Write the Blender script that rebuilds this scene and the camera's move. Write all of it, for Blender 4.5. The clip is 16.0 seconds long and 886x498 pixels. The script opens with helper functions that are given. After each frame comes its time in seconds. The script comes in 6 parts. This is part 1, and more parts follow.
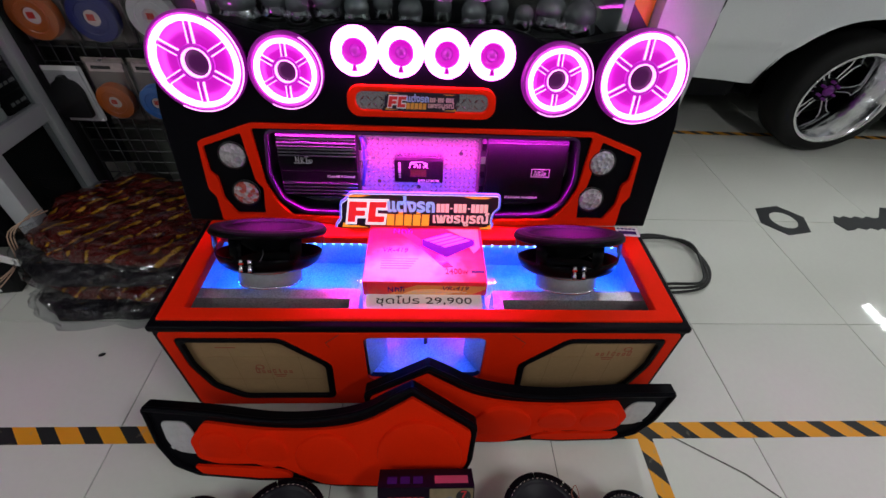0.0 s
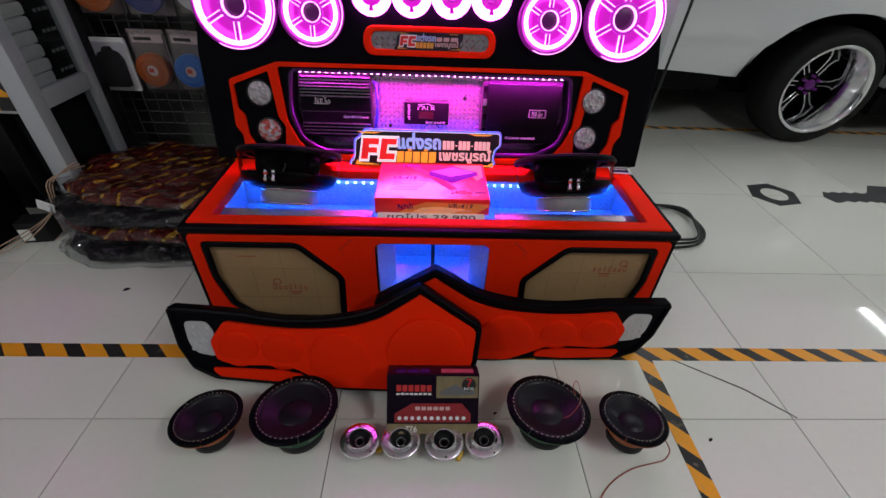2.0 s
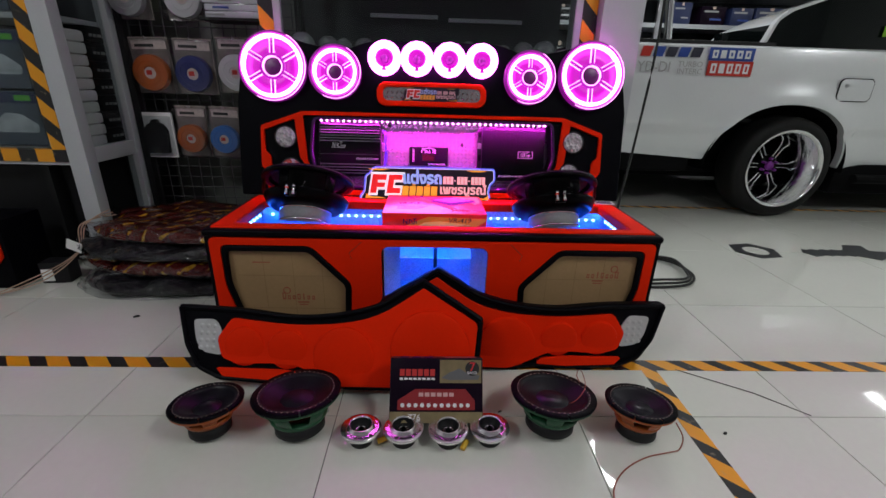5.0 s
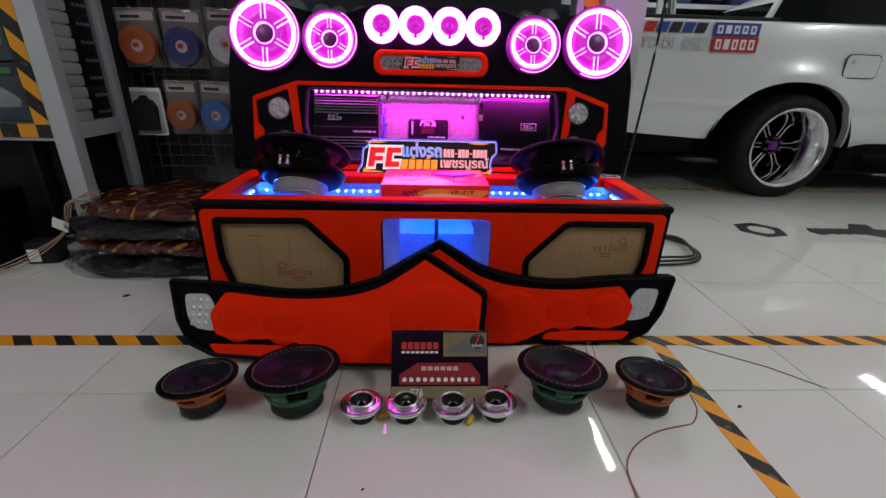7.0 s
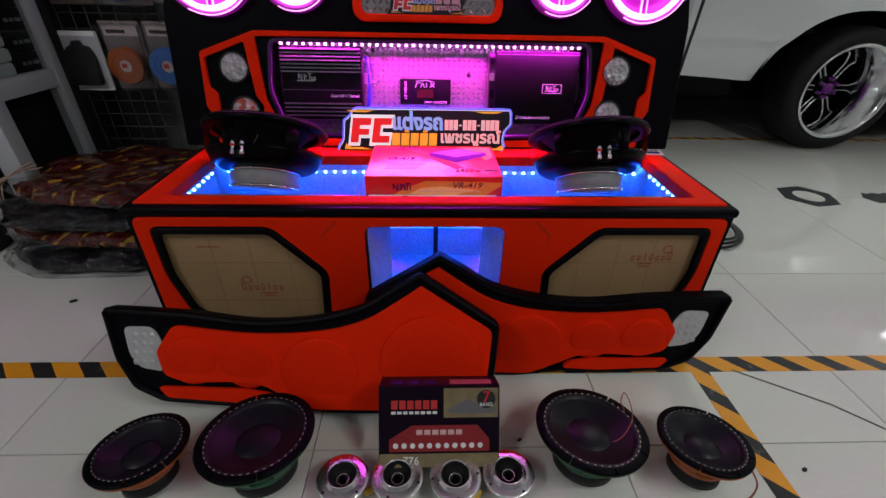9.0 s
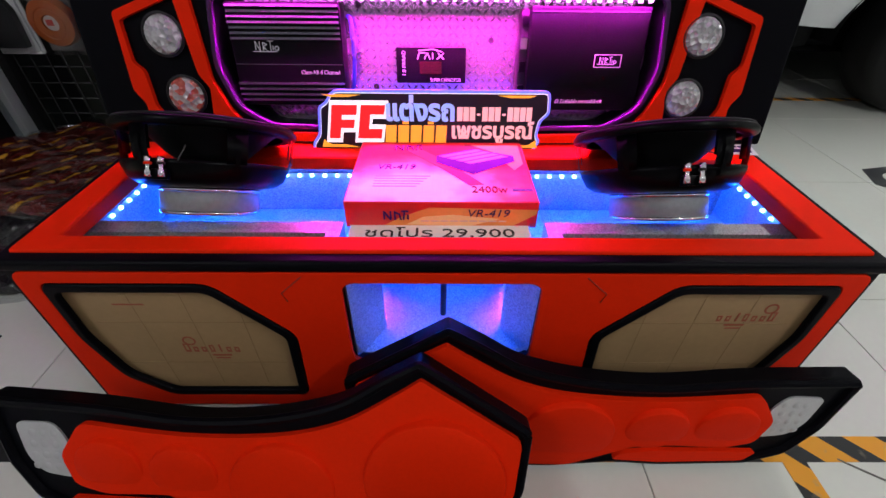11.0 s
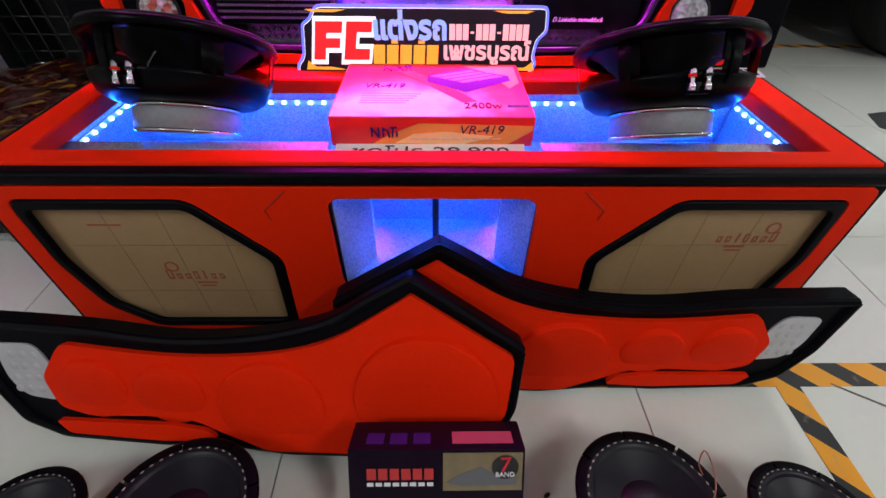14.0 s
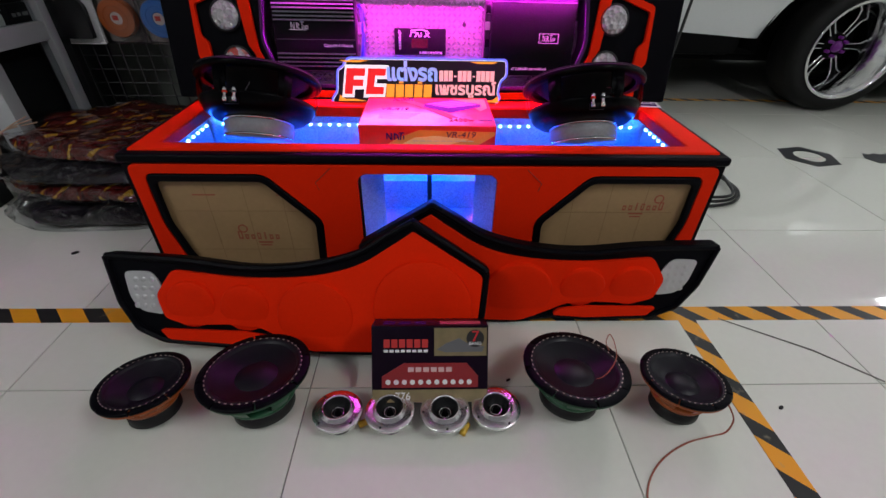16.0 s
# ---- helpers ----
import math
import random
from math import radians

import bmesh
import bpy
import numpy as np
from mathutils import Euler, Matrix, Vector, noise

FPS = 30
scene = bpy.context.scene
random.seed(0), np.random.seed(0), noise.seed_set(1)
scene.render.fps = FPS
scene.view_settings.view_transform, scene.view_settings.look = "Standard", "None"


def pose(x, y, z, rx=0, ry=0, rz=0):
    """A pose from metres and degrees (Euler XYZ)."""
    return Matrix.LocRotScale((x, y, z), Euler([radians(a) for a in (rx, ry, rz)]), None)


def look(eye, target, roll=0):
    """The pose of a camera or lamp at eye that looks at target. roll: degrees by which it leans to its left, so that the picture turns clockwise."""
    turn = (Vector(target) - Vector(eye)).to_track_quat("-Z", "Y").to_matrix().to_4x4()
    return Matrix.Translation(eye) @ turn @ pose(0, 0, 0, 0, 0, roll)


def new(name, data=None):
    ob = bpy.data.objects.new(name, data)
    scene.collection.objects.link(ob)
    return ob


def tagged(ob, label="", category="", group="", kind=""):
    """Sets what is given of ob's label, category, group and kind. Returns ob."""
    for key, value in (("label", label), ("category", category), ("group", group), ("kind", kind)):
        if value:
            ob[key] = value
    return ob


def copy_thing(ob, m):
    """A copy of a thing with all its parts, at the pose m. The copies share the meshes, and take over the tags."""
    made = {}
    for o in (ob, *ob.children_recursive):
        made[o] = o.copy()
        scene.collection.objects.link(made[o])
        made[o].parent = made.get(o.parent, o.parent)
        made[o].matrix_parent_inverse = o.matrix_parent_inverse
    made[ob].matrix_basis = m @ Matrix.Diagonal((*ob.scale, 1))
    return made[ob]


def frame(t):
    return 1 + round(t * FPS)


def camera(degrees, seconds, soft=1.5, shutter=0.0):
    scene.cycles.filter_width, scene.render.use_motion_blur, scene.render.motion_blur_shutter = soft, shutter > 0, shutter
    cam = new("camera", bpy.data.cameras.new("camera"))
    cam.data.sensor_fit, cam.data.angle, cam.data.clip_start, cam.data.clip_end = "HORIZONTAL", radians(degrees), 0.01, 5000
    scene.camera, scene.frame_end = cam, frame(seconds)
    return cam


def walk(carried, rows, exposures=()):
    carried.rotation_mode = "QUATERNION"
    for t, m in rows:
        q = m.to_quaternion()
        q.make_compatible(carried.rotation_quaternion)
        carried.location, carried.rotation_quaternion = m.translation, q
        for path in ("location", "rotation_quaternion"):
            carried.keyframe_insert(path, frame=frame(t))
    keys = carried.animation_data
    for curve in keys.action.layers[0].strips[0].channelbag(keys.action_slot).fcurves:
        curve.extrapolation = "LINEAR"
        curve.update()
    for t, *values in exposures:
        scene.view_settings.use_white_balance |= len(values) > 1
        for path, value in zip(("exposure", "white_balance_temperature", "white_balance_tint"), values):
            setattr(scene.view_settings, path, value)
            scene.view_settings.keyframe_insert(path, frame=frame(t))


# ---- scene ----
cam = camera(91.8, 16.0)
PATH = [
    (0, (0.187, -0.636, 1.226), (0.29, 0.826, -0.135), 3.5),
    (0.5, (0.208, -0.73, 1.196), (0.305, 0.767, -0.128), 3.4),
    (1, (0.208, -0.771, 1.142), (0.295, 0.758, -0.145), 3.2),
    (1.5, (0.189, -0.854, 1.084), (0.268, 0.708, -0.162), 2.7),
    (2, (0.185, -0.926, 1.022), (0.262, 0.665, -0.187), 2.6),
    (2.5, (0.184, -0.972, 0.996), (0.257, 0.679, -0.13), 2.5),
    (3, (0.207, -1.001, 0.973), (0.278, 0.679, -0.11), 2.4),
    (3.5, (0.216, -1.026, 0.971), (0.283, 0.676, -0.078), 2.1),
    (6, (0.159, -1.218, 0.678), (0.238, 0.698, 0.11), 1.5),
    (6.5, (0.158, -1.198, 0.69), (0.246, 0.717, 0.121), 1.5),
    (7, (0.17, -1.138, 0.708), (0.254, 0.714, -0.043), 1.5),
    (7.5, (0.188, -1.051, 0.735), (0.271, 0.755, -0.12), 1.4),
    (8, (0.193, -0.976, 0.773), (0.278, 0.799, -0.146), 1.4),
    (8.5, (0.184, -0.908, 0.786), (0.266, 0.833, -0.195), 1.4),
    (11, (0.197, -0.482, 0.786), (0.213, 1.079, -0.464), 0.6),
    (11.5, (0.201, -0.418, 0.789), (0.228, 1.124, -0.485), 0.8),
    (12, (0.209, -0.369, 0.788), (0.236, 1.143, -0.521), 0.7),
    (12.5, (0.208, -0.351, 0.78), (0.24, 1.141, -0.552), 0.9),
    (13, (0.204, -0.36, 0.761), (0.238, 1.122, -0.581), 1.3),
    (13.5, (0.204, -0.414, 0.732), (0.235, 1.052, -0.628), 1.1),
    (14, (0.206, -0.513, 0.706), (0.238, 0.957, -0.649), 0.8),
    (14.5, (0.203, -0.628, 0.708), (0.242, 0.847, -0.642), 0.8),
    (15, (0.205, -0.739, 0.727), (0.246, 0.761, -0.596), 0.8),
    (15.5, (0.205, -0.821, 0.743), (0.261, 0.718, -0.534), 1.2),
    (16, (0.206, -0.87, 0.75), (0.267, 0.761, -0.406), 1.3),
]
EXPOSURES = [(0.0, -0.18), (3.5, -0.22), (6.0, -0.10), (8.5, -0.36), (11.0, 0.12), (12.5, 0.30), (13.5, 0.18), (14.2, 0.26), (14.5, 0.26), (16.0, -0.04)]
walk(cam, [(t, look(eye, target, roll)) for t, eye, target, roll in PATH], EXPOSURES)

# ---------------------------------------------------------------- light
world = bpy.data.worlds.new("world")
scene.world = world
world.use_nodes = True
world.node_tree.nodes["Background"].inputs["Color"].default_value = (0.75, 0.85, 1.0, 1)
world.node_tree.nodes["Background"].inputs["Strength"].default_value = 0.003

MAGENTA = (1.0, 0.015, 0.80)
LED_BLUE = (0.0, 0.075, 1.0)
CX = 0.195          # the middle of the sound rig
CEIL = 2.8
TUBE_W, LED_W, MAG_W = 28.5, 5.8, 15.0   # watts of each tube, and of the led strips


def area(name, m, sx, sy, power, color):
    data = bpy.data.lights.new(name, "AREA")
    data.shape, data.size, data.size_y, data.energy, data.color = "RECTANGLE", sx, sy, power, color
    ob = new(name, data)
    ob.matrix_world = m
    return ob


# ---------------------------------------------------------------- materials
def nodes_of(name):
    m = bpy.data.materials.new(name)
    m.use_nodes = True
    return m, m.node_tree.nodes, m.node_tree.links, m.node_tree.nodes["Principled BSDF"]


def rgba(c):
    return (c[0], c[1], c[2], 1.0)


def surf(name, col, rough=0.5, metal=0.0, var=0.12, scale=6.0, grain=0.06, gscale=180.0, bump=0.15, bscale=400.0,
         bdist=0.0006, coat=0.0, rvar=0.1, spec=0.5, island=0.0):
    """A surface with colour that varies at a large and a fine scale, uneven gloss and fine relief."""
    m, n, l, b = nodes_of(name)
    tc = n.new("ShaderNodeTexCoord")
    big, fine, rel = (n.new("ShaderNodeTexNoise") for _ in range(3))
    for node, sc, det in ((big, scale, 4), (fine, gscale, 2), (rel, bscale, 3)):
        node.inputs["Scale"].default_value, node.inputs["Detail"].default_value = sc, det
        l.new(tc.outputs["Object"], node.inputs["Vector"])
    add = n.new("ShaderNodeMath")
    add.operation = "MULTIPLY_ADD"
    l.new(big.outputs["Fac"], add.inputs[0])
    add.inputs[1].default_value, add.inputs[2].default_value = 2 * var, 1 - var
    add2 = n.new("ShaderNodeMath")
    add2.operation = "MULTIPLY_ADD"
    l.new(fine.outputs["Fac"], add2.inputs[0])
    add2.inputs[1].default_value = 2 * grain
    l.new(add.outputs[0], add2.inputs[2])
    src = add2.outputs[0]
    if island:
        inf = n.new("ShaderNodeObjectInfo")
        a3 = n.new("ShaderNodeMath")
        a3.operation = "MULTIPLY_ADD"
        l.new(inf.outputs["Random"], a3.inputs[0])
        a3.inputs[1].default_value = island
        l.new(src, a3.inputs[2])
        src = a3.outputs[0]
    mul = n.new("ShaderNodeVectorMath")
    mul.operation = "SCALE"
    mul.inputs[0].default_value = col
    l.new(src, mul.inputs["Scale"])
    l.new(mul.outputs[0], b.inputs["Base Color"])
    rr = n.new("ShaderNodeMath")
    rr.operation = "MULTIPLY_ADD"
    l.new(big.outputs["Fac"], rr.inputs[0])
    rr.inputs[1].default_value, rr.inputs[2].default_value = 2 * rvar * rough, rough * (1 - rvar)
    l.new(rr.outputs[0], b.inputs["Roughness"])
    b.inputs["Metallic"].default_value, b.inputs["Coat Weight"].default_value = metal, coat
    b.inputs["Specular IOR Level"].default_value = spec
    if bump:
        bp = n.new("ShaderNodeBump")
        bp.inputs["Strength"].default_value, bp.inputs["Distance"].default_value = bump, bdist
        l.new(rel.outputs["Fac"], bp.inputs["Height"])
        l.new(bp.outputs[0], b.inputs["Normal"])
    return m


def glow(name, col, strength, base=(0.5, 0.5, 0.5)):
    m, n, l, b = nodes_of(name)
    b.inputs["Base Color"].default_value = rgba(base)
    b.inputs["Emission Color"].default_value = rgba(col)
    b.inputs["Emission Strength"].default_value = strength
    b.inputs["Roughness"].default_value = 0.3
    return m


def glass(name, tint=(0.95, 0.97, 0.97), gloss=0.08, rough=0.02, grey=0.0):
    """A thin clear sheet: straight through, with a Fresnel gloss."""
    m, n, l, b = nodes_of(name)
    tr, gl, mx, fr = n.new("ShaderNodeBsdfTransparent"), n.new("ShaderNodeBsdfGlossy"), n.new("ShaderNodeMixShader"), n.new("ShaderNodeLayerWeight")
    tr.inputs[0].default_value = rgba(tint)
    gl.inputs["Roughness"].default_value = rough
    pw = n.new("ShaderNodeMath")
    pw.operation = "POWER"
    l.new(fr.outputs["Facing"], pw.inputs[0])
    pw.inputs[1].default_value = 4.0
    ma = n.new("ShaderNodeMath")
    ma.operation = "MULTIPLY_ADD"
    l.new(pw.outputs[0], ma.inputs[0])
    ma.inputs[1].default_value, ma.inputs[2].default_value = gloss * 5, gloss * 0.5
    l.new(ma.outputs[0], mx.inputs[0])
    l.new(tr.outputs[0], mx.inputs[1])
    l.new(gl.outputs[0], mx.inputs[2])
    l.new(mx.outputs[0], n["Material Output"].inputs[0])
    return m


def glitter(name, col, flake=900.0):
    """Glitter vinyl: fine metal flakes that each face their own way."""
    m, n, l, b = nodes_of(name)
    tc, vo, bp = n.new("ShaderNodeTexCoord"), n.new("ShaderNodeTexVoronoi"), n.new("ShaderNodeBump")
    vo.inputs["Scale"].default_value = flake
    l.new(tc.outputs["Object"], vo.inputs["Vector"])
    sep = n.new("ShaderNodeSeparateColor")
    l.new(vo.outputs["Color"], sep.inputs[0])
    bp.inputs["Strength"].default_value, bp.inputs["Distance"].default_value = 0.8, 0.0012
    l.new(sep.outputs[0], bp.inputs["Height"])
    l.new(bp.outputs[0], b.inputs["Normal"])
    k = n.new("ShaderNodeMath")
    k.operation = "MULTIPLY_ADD"
    k.inputs[1].default_value, k.inputs[2].default_value = 0.6, 0.65
    l.new(sep.outputs[1], k.inputs[0])
    sc = n.new("ShaderNodeVectorMath")
    sc.operation = "SCALE"
    sc.inputs[0].default_value = col
    l.new(k.outputs[0], sc.inputs["Scale"])
    l.new(sc.outputs[0], b.inputs["Base Color"])
    b.inputs["Metallic"].default_value, b.inputs["Roughness"].default_value = 0.55, 0.38
    return m


def hazard(name, pitch, share, along, lean):
    """Yellow and black warning tape, its slanting bars printed on."""
    m, n, l, b = nodes_of(name)
    tc, sep = n.new("ShaderNodeTexCoord"), n.new("ShaderNodeSeparateXYZ")
    l.new(tc.outputs["Object"], sep.inputs[0])
    a, c = (0, 1) if along == "x" else (1, 0) if along == "y" else (2, 0)
    k = n.new("ShaderNodeMath")
    k.operation = "MULTIPLY_ADD"
    l.new(sep.outputs[c], k.inputs[0])
    k.inputs[1].default_value = lean
    l.new(sep.outputs[a], k.inputs[2])
    w = n.new("ShaderNodeMath")
    w.operation = "WRAP"
    l.new(k.outputs[0], w.inputs[0])
    w.inputs[1].default_value, w.inputs[2].default_value = pitch, 0.0
    g = n.new("ShaderNodeMath")
    g.operation = "GREATER_THAN"
    l.new(w.outputs[0], g.inputs[0])
    g.inputs[1].default_value = pitch * share
    mx = n.new("ShaderNodeMix")
    mx.data_type = "RGBA"
    l.new(g.outputs[0], mx.inputs[0])
    mx.inputs[6].default_value, mx.inputs[7].default_value = (0.78, 0.33, 0.012, 1), (0.012, 0.012, 0.014, 1)
    no = n.new("ShaderNodeTexNoise")
    no.inputs["Scale"].default_value, no.inputs["Detail"].default_value = 30.0, 6.0
    l.new(tc.outputs["Object"], no.inputs["Vector"])
    rp = n.new("ShaderNodeValToRGB")
    rp.color_ramp.elements[0].position, rp.color_ramp.elements[1].position = 0.62, 0.8
    l.new(no.outputs["Fac"], rp.inputs[0])
    wear = n.new("ShaderNodeMix")
    wear.data_type = "RGBA"
    l.new(rp.outputs[0], wear.inputs[0])
    l.new(mx.outputs[2], wear.inputs[6])
    wear.inputs[7].default_value = (0.35, 0.3, 0.2, 1)
    l.new(wear.outputs[2], b.inputs["Base Color"])
    b.inputs["Roughness"].default_value = 0.4
    return m


RED_V = surf("red_vinyl", (0.74, 0.020, 0.002), 0.55, var=0.06, bump=0.25, bscale=900, spec=0.045)
BLACK_V = surf("black_vinyl", (0.002, 0.002, 0.0035), 0.42, var=0.1, bump=0.3, bscale=900, spec=0.055)
TILE = surf("floor_tile", (0.64, 0.65, 0.59), 0.035, var=0.07, scale=1.7, grain=0.03, gscale=60, bump=0.02, bscale=3, bdist=0.002, rvar=0.35, island=0.04)
GROUT = surf("grout", (0.13, 0.125, 0.11), 0.8)
WALL = surf("wall_paint", (0.62, 0.64, 0.62), 0.7, var=0.05)
WALL_S = surf("reflection_cutting_wall", (0.28, 0.285, 0.285), 0.7, var=0.1)
DARKWALL = surf("dark_goods_wall", (0.035, 0.04, 0.045), 0.6, var=0.5, scale=3)
CEILM = surf("ceiling_board", (0.75, 0.75, 0.73), 0.8)
KRAFT = surf("kraft_paper", (0.32, 0.20, 0.095), 0.6, var=0.22, scale=7, grain=0.10, gscale=90, bump=0.3, bscale=40, bdist=0.002, rvar=0.3)
FOLD = surf("paper_fold_line", (0.25, 0.155, 0.07), 0.75)
PRINT = surf("faded_print", (0.30, 0.07, 0.035), 0.75)
SILVER_G = glitter("silver_glitter", (0.44, 0.45, 0.47), 420.0)
PLATE = surf("chequer_aluminium", (0.42, 0.40, 0.43), 0.27, metal=0.85, var=0.1, bump=0.1)
CHROME = surf("polished_aluminium", (0.78, 0.78, 0.80), 0.12, metal=1.0, var=0.05, bump=0.05)
TURNED = surf("turned_aluminium", (0.80, 0.79, 0.81), 0.19, metal=1.0, var=0.05, bump=0.04)
TURNED.node_tree.nodes["Principled BSDF"].inputs["Anisotropic"].default_value = 0.85
tan_node = TURNED.node_tree.nodes.new("ShaderNodeTangent")
tan_node.direction_type, tan_node.axis = "RADIAL", "Z"
TURNED.node_tree.links.new(tan_node.outputs[0], TURNED.node_tree.nodes["Principled BSDF"].inputs["Tangent"])
STEEL = surf("zinc_steel", (0.5, 0.5, 0.52), 0.32, metal=1.0, var=0.1, bump=0.1)
FERRITE = surf("grey_ferrite", (0.19, 0.195, 0.215), 0.5, grain=0.25, gscale=120, var=0.1)
GLOSSB = surf("gloss_black_basket", (0.0010, 0.0010, 0.0016), 0.30, spec=0.06, var=0.1, bump=0.05)
MATTB = surf("matt_black", (0.008, 0.008, 0.009), 0.55, var=0.15, spec=0.3)
CONE = surf("paper_cone", (0.006, 0.005, 0.009), 0.38, var=0.35, scale=14, bump=0.25, bscale=300, spec=0.22)
ORANGE_P = surf("orange_basket_paint", (0.32, 0.07, 0.008), 0.4)
GREEN_P = surf("green_basket_paint", (0.008, 0.075, 0.03), 0.4)
STITCH = surf("tan_stitch", (0.36, 0.29, 0.25), 0.7)
ACRYL = glass("clear_acrylic", (0.97, 0.98, 0.98), 0.06)
GLASS = glass("cabinet_glass", (0.80, 0.83, 0.83), 0.05)
BAG = glass("clear_bag", (0.82, 0.82, 0.84), 0.10, 0.15)
CARWIN = surf("dark_car_glass", (0.004, 0.006, 0.006), 0.04, var=0.0, bump=0, spec=0.28)
PAINT = surf("silver_car_paint", (0.72, 0.74, 0.75), 0.22, metal=0.12, var=0.03, bump=0.02, coat=0.6)
RUBBER = surf("tyre_rubber", (0.006, 0.006, 0.006), 0.6, var=0.25, spec=0.25)
UNDER = surf("dark_underbody", (0.004, 0.004, 0.0045), 0.8, spec=0.1)
WHITE_P = surf("white_metal_paint", (0.46, 0.48, 0.50), 0.35, var=0.05)
WHITE_C = surf("white_card", (0.82, 0.82, 0.80), 0.6, var=0.03)
WIRE_G = surf("dark_wire", (0.05, 0.05, 0.055), 0.4)
CABLE = surf("black_cable", (0.012, 0.012, 0.012), 0.45)
REDCAB = surf("red_brown_wire", (0.28, 0.07, 0.04), 0.5)
PURPLE_P = surf("violet_hub", (0.16, 0.01, 0.22), 0.3)
BLUE_C = surf("blue_sleeve", (0.03, 0.06, 0.55), 0.4)
RING_HOT = glow("ring_light_tube", (1.0, 0.10, 0.90), 17.0, (0.8, 0.5, 0.8))
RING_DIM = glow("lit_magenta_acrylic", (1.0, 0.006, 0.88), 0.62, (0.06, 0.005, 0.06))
# Rim, hub and throat glow by themselves, for light caught from the tube.
RING_EDGE = glow("spill_glow_rim", (0.42, 0.004, 0.45), 0.36, (0.12, 0.02, 0.12))
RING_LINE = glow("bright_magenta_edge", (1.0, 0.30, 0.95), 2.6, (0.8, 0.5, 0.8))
RING_HUB = glow("spill_glow_hub", (0.10, 0.002, 0.11), 0.5, (0.02, 0.004, 0.02))
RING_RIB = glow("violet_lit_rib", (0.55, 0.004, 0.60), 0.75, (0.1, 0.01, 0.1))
RING_THROAT = glow("spill_glow_throat", (0.75, 0.004, 0.62), 0.75, (0.1, 0.01, 0.1))
LED_MAG = glow("magenta_led", (1.0, 0.25, 1.0), 14.0)
LED_BL = glow("blue_led", (0.15, 0.45, 1.0), 22.0)
SIGN_EDGE = glow("violet_blue_sign_edge", (0.12, 0.16, 1.0), 1.1, (0.1, 0.1, 0.5))
SIGN_DARK = surf("dark_sign_face", (0.012, 0.008, 0.02), 0.3)
S_RED = glow("red_sign_shape", (0.85, 0.015, 0.02), 0.75, (0.6, 0.02, 0.02))
S_WHITE = glow("white_sign_shape", (0.85, 0.85, 0.95), 0.8, (0.8, 0.8, 0.8))
S_BLUE = glow("pale_blue_sign_shape", (0.22, 0.40, 0.95), 0.75, (0.3, 0.4, 0.8))
S_ORANGE = glow("orange_sign_shape", (0.95, 0.36, 0.03), 0.75, (0.8, 0.35, 0.05))
S_PINK = glow("pink_sign_shape", (0.95, 0.45, 0.5), 0.7, (0.8, 0.4, 0.4))
TUBE = glow("fluorescent_tube", (0.92, 1.0, 0.98), 16.0, (0.8, 0.8, 0.8))
INK_W = surf("white_ink", (0.75, 0.75, 0.77), 0.4)
INK_K = surf("black_ink", (0.015, 0.015, 0.015), 0.5)
BOXRED = surf("red_printed_card", (0.62, 0.02, 0.02), 0.3, var=0.25, scale=9, coat=0.3)
BOXORANGE = surf("orange_printed_card", (0.75, 0.30, 0.06), 0.3, var=0.3, scale=14, coat=0.3)
BOXPALE = surf("pale_printed_card", (0.70, 0.52, 0.42), 0.3, var=0.15, scale=8, coat=0.3)
BOXDARK = surf("dark_violet_printed_card", (0.008, 0.003, 0.010), 0.3, var=0.3, spec=0.12)
BOXGOLD = surf("tan_printed_card", (0.20, 0.155, 0.08), 0.35, var=0.5, scale=30)
BOXMAROON = surf("maroon_printed_card", (0.26, 0.02, 0.025), 0.3, var=0.2)
VIOLET_INK = surf("violet_ink", (0.05, 0.010, 0.12), 0.5, spec=0.08)


def faceted(name, a, b, share):
    """A moulded lamp lens: flat facets, each tipped its own way, some tinted."""
    m, n, l, bs = nodes_of(name)
    tc, vo, bp, ramp = n.new("ShaderNodeTexCoord"), n.new("ShaderNodeTexVoronoi"), n.new("ShaderNodeBump"), n.new("ShaderNodeValToRGB")
    vo.inputs["Scale"].default_value = 95.0
    l.new(tc.outputs["Object"], vo.inputs["Vector"])
    sep = n.new("ShaderNodeSeparateColor")
    l.new(vo.outputs["Color"], sep.inputs[0])
    ramp.color_ramp.elements[0].position, ramp.color_ramp.elements[1].position = share, min(share + 0.3, 1.0)
    ramp.color_ramp.elements[0].color, ramp.color_ramp.elements[1].color = rgba(b), rgba(a)
    l.new(sep.outputs[0], ramp.inputs["Fac"])
    l.new(ramp.outputs["Color"], bs.inputs["Base Color"])
    bp.inputs["Strength"].default_value, bp.inputs["Distance"].default_value = 0.9, 0.006
    l.new(vo.outputs["Distance"], bp.inputs["Height"])
    l.new(bp.outputs[0], bs.inputs["Normal"])
    bs.inputs["Metallic"].default_value, bs.inputs["Roughness"].default_value = 0.15, 0.22
    return m


LENS_C = faceted("clear_lamp_lens", (0.50, 0.50, 0.51), (0.36, 0.36, 0.37), 0.25)
LENS_R = faceted("red_and_clear_lamp_lens", (0.50, 0.46, 0.46), (0.50, 0.10, 0.08), 0.30)


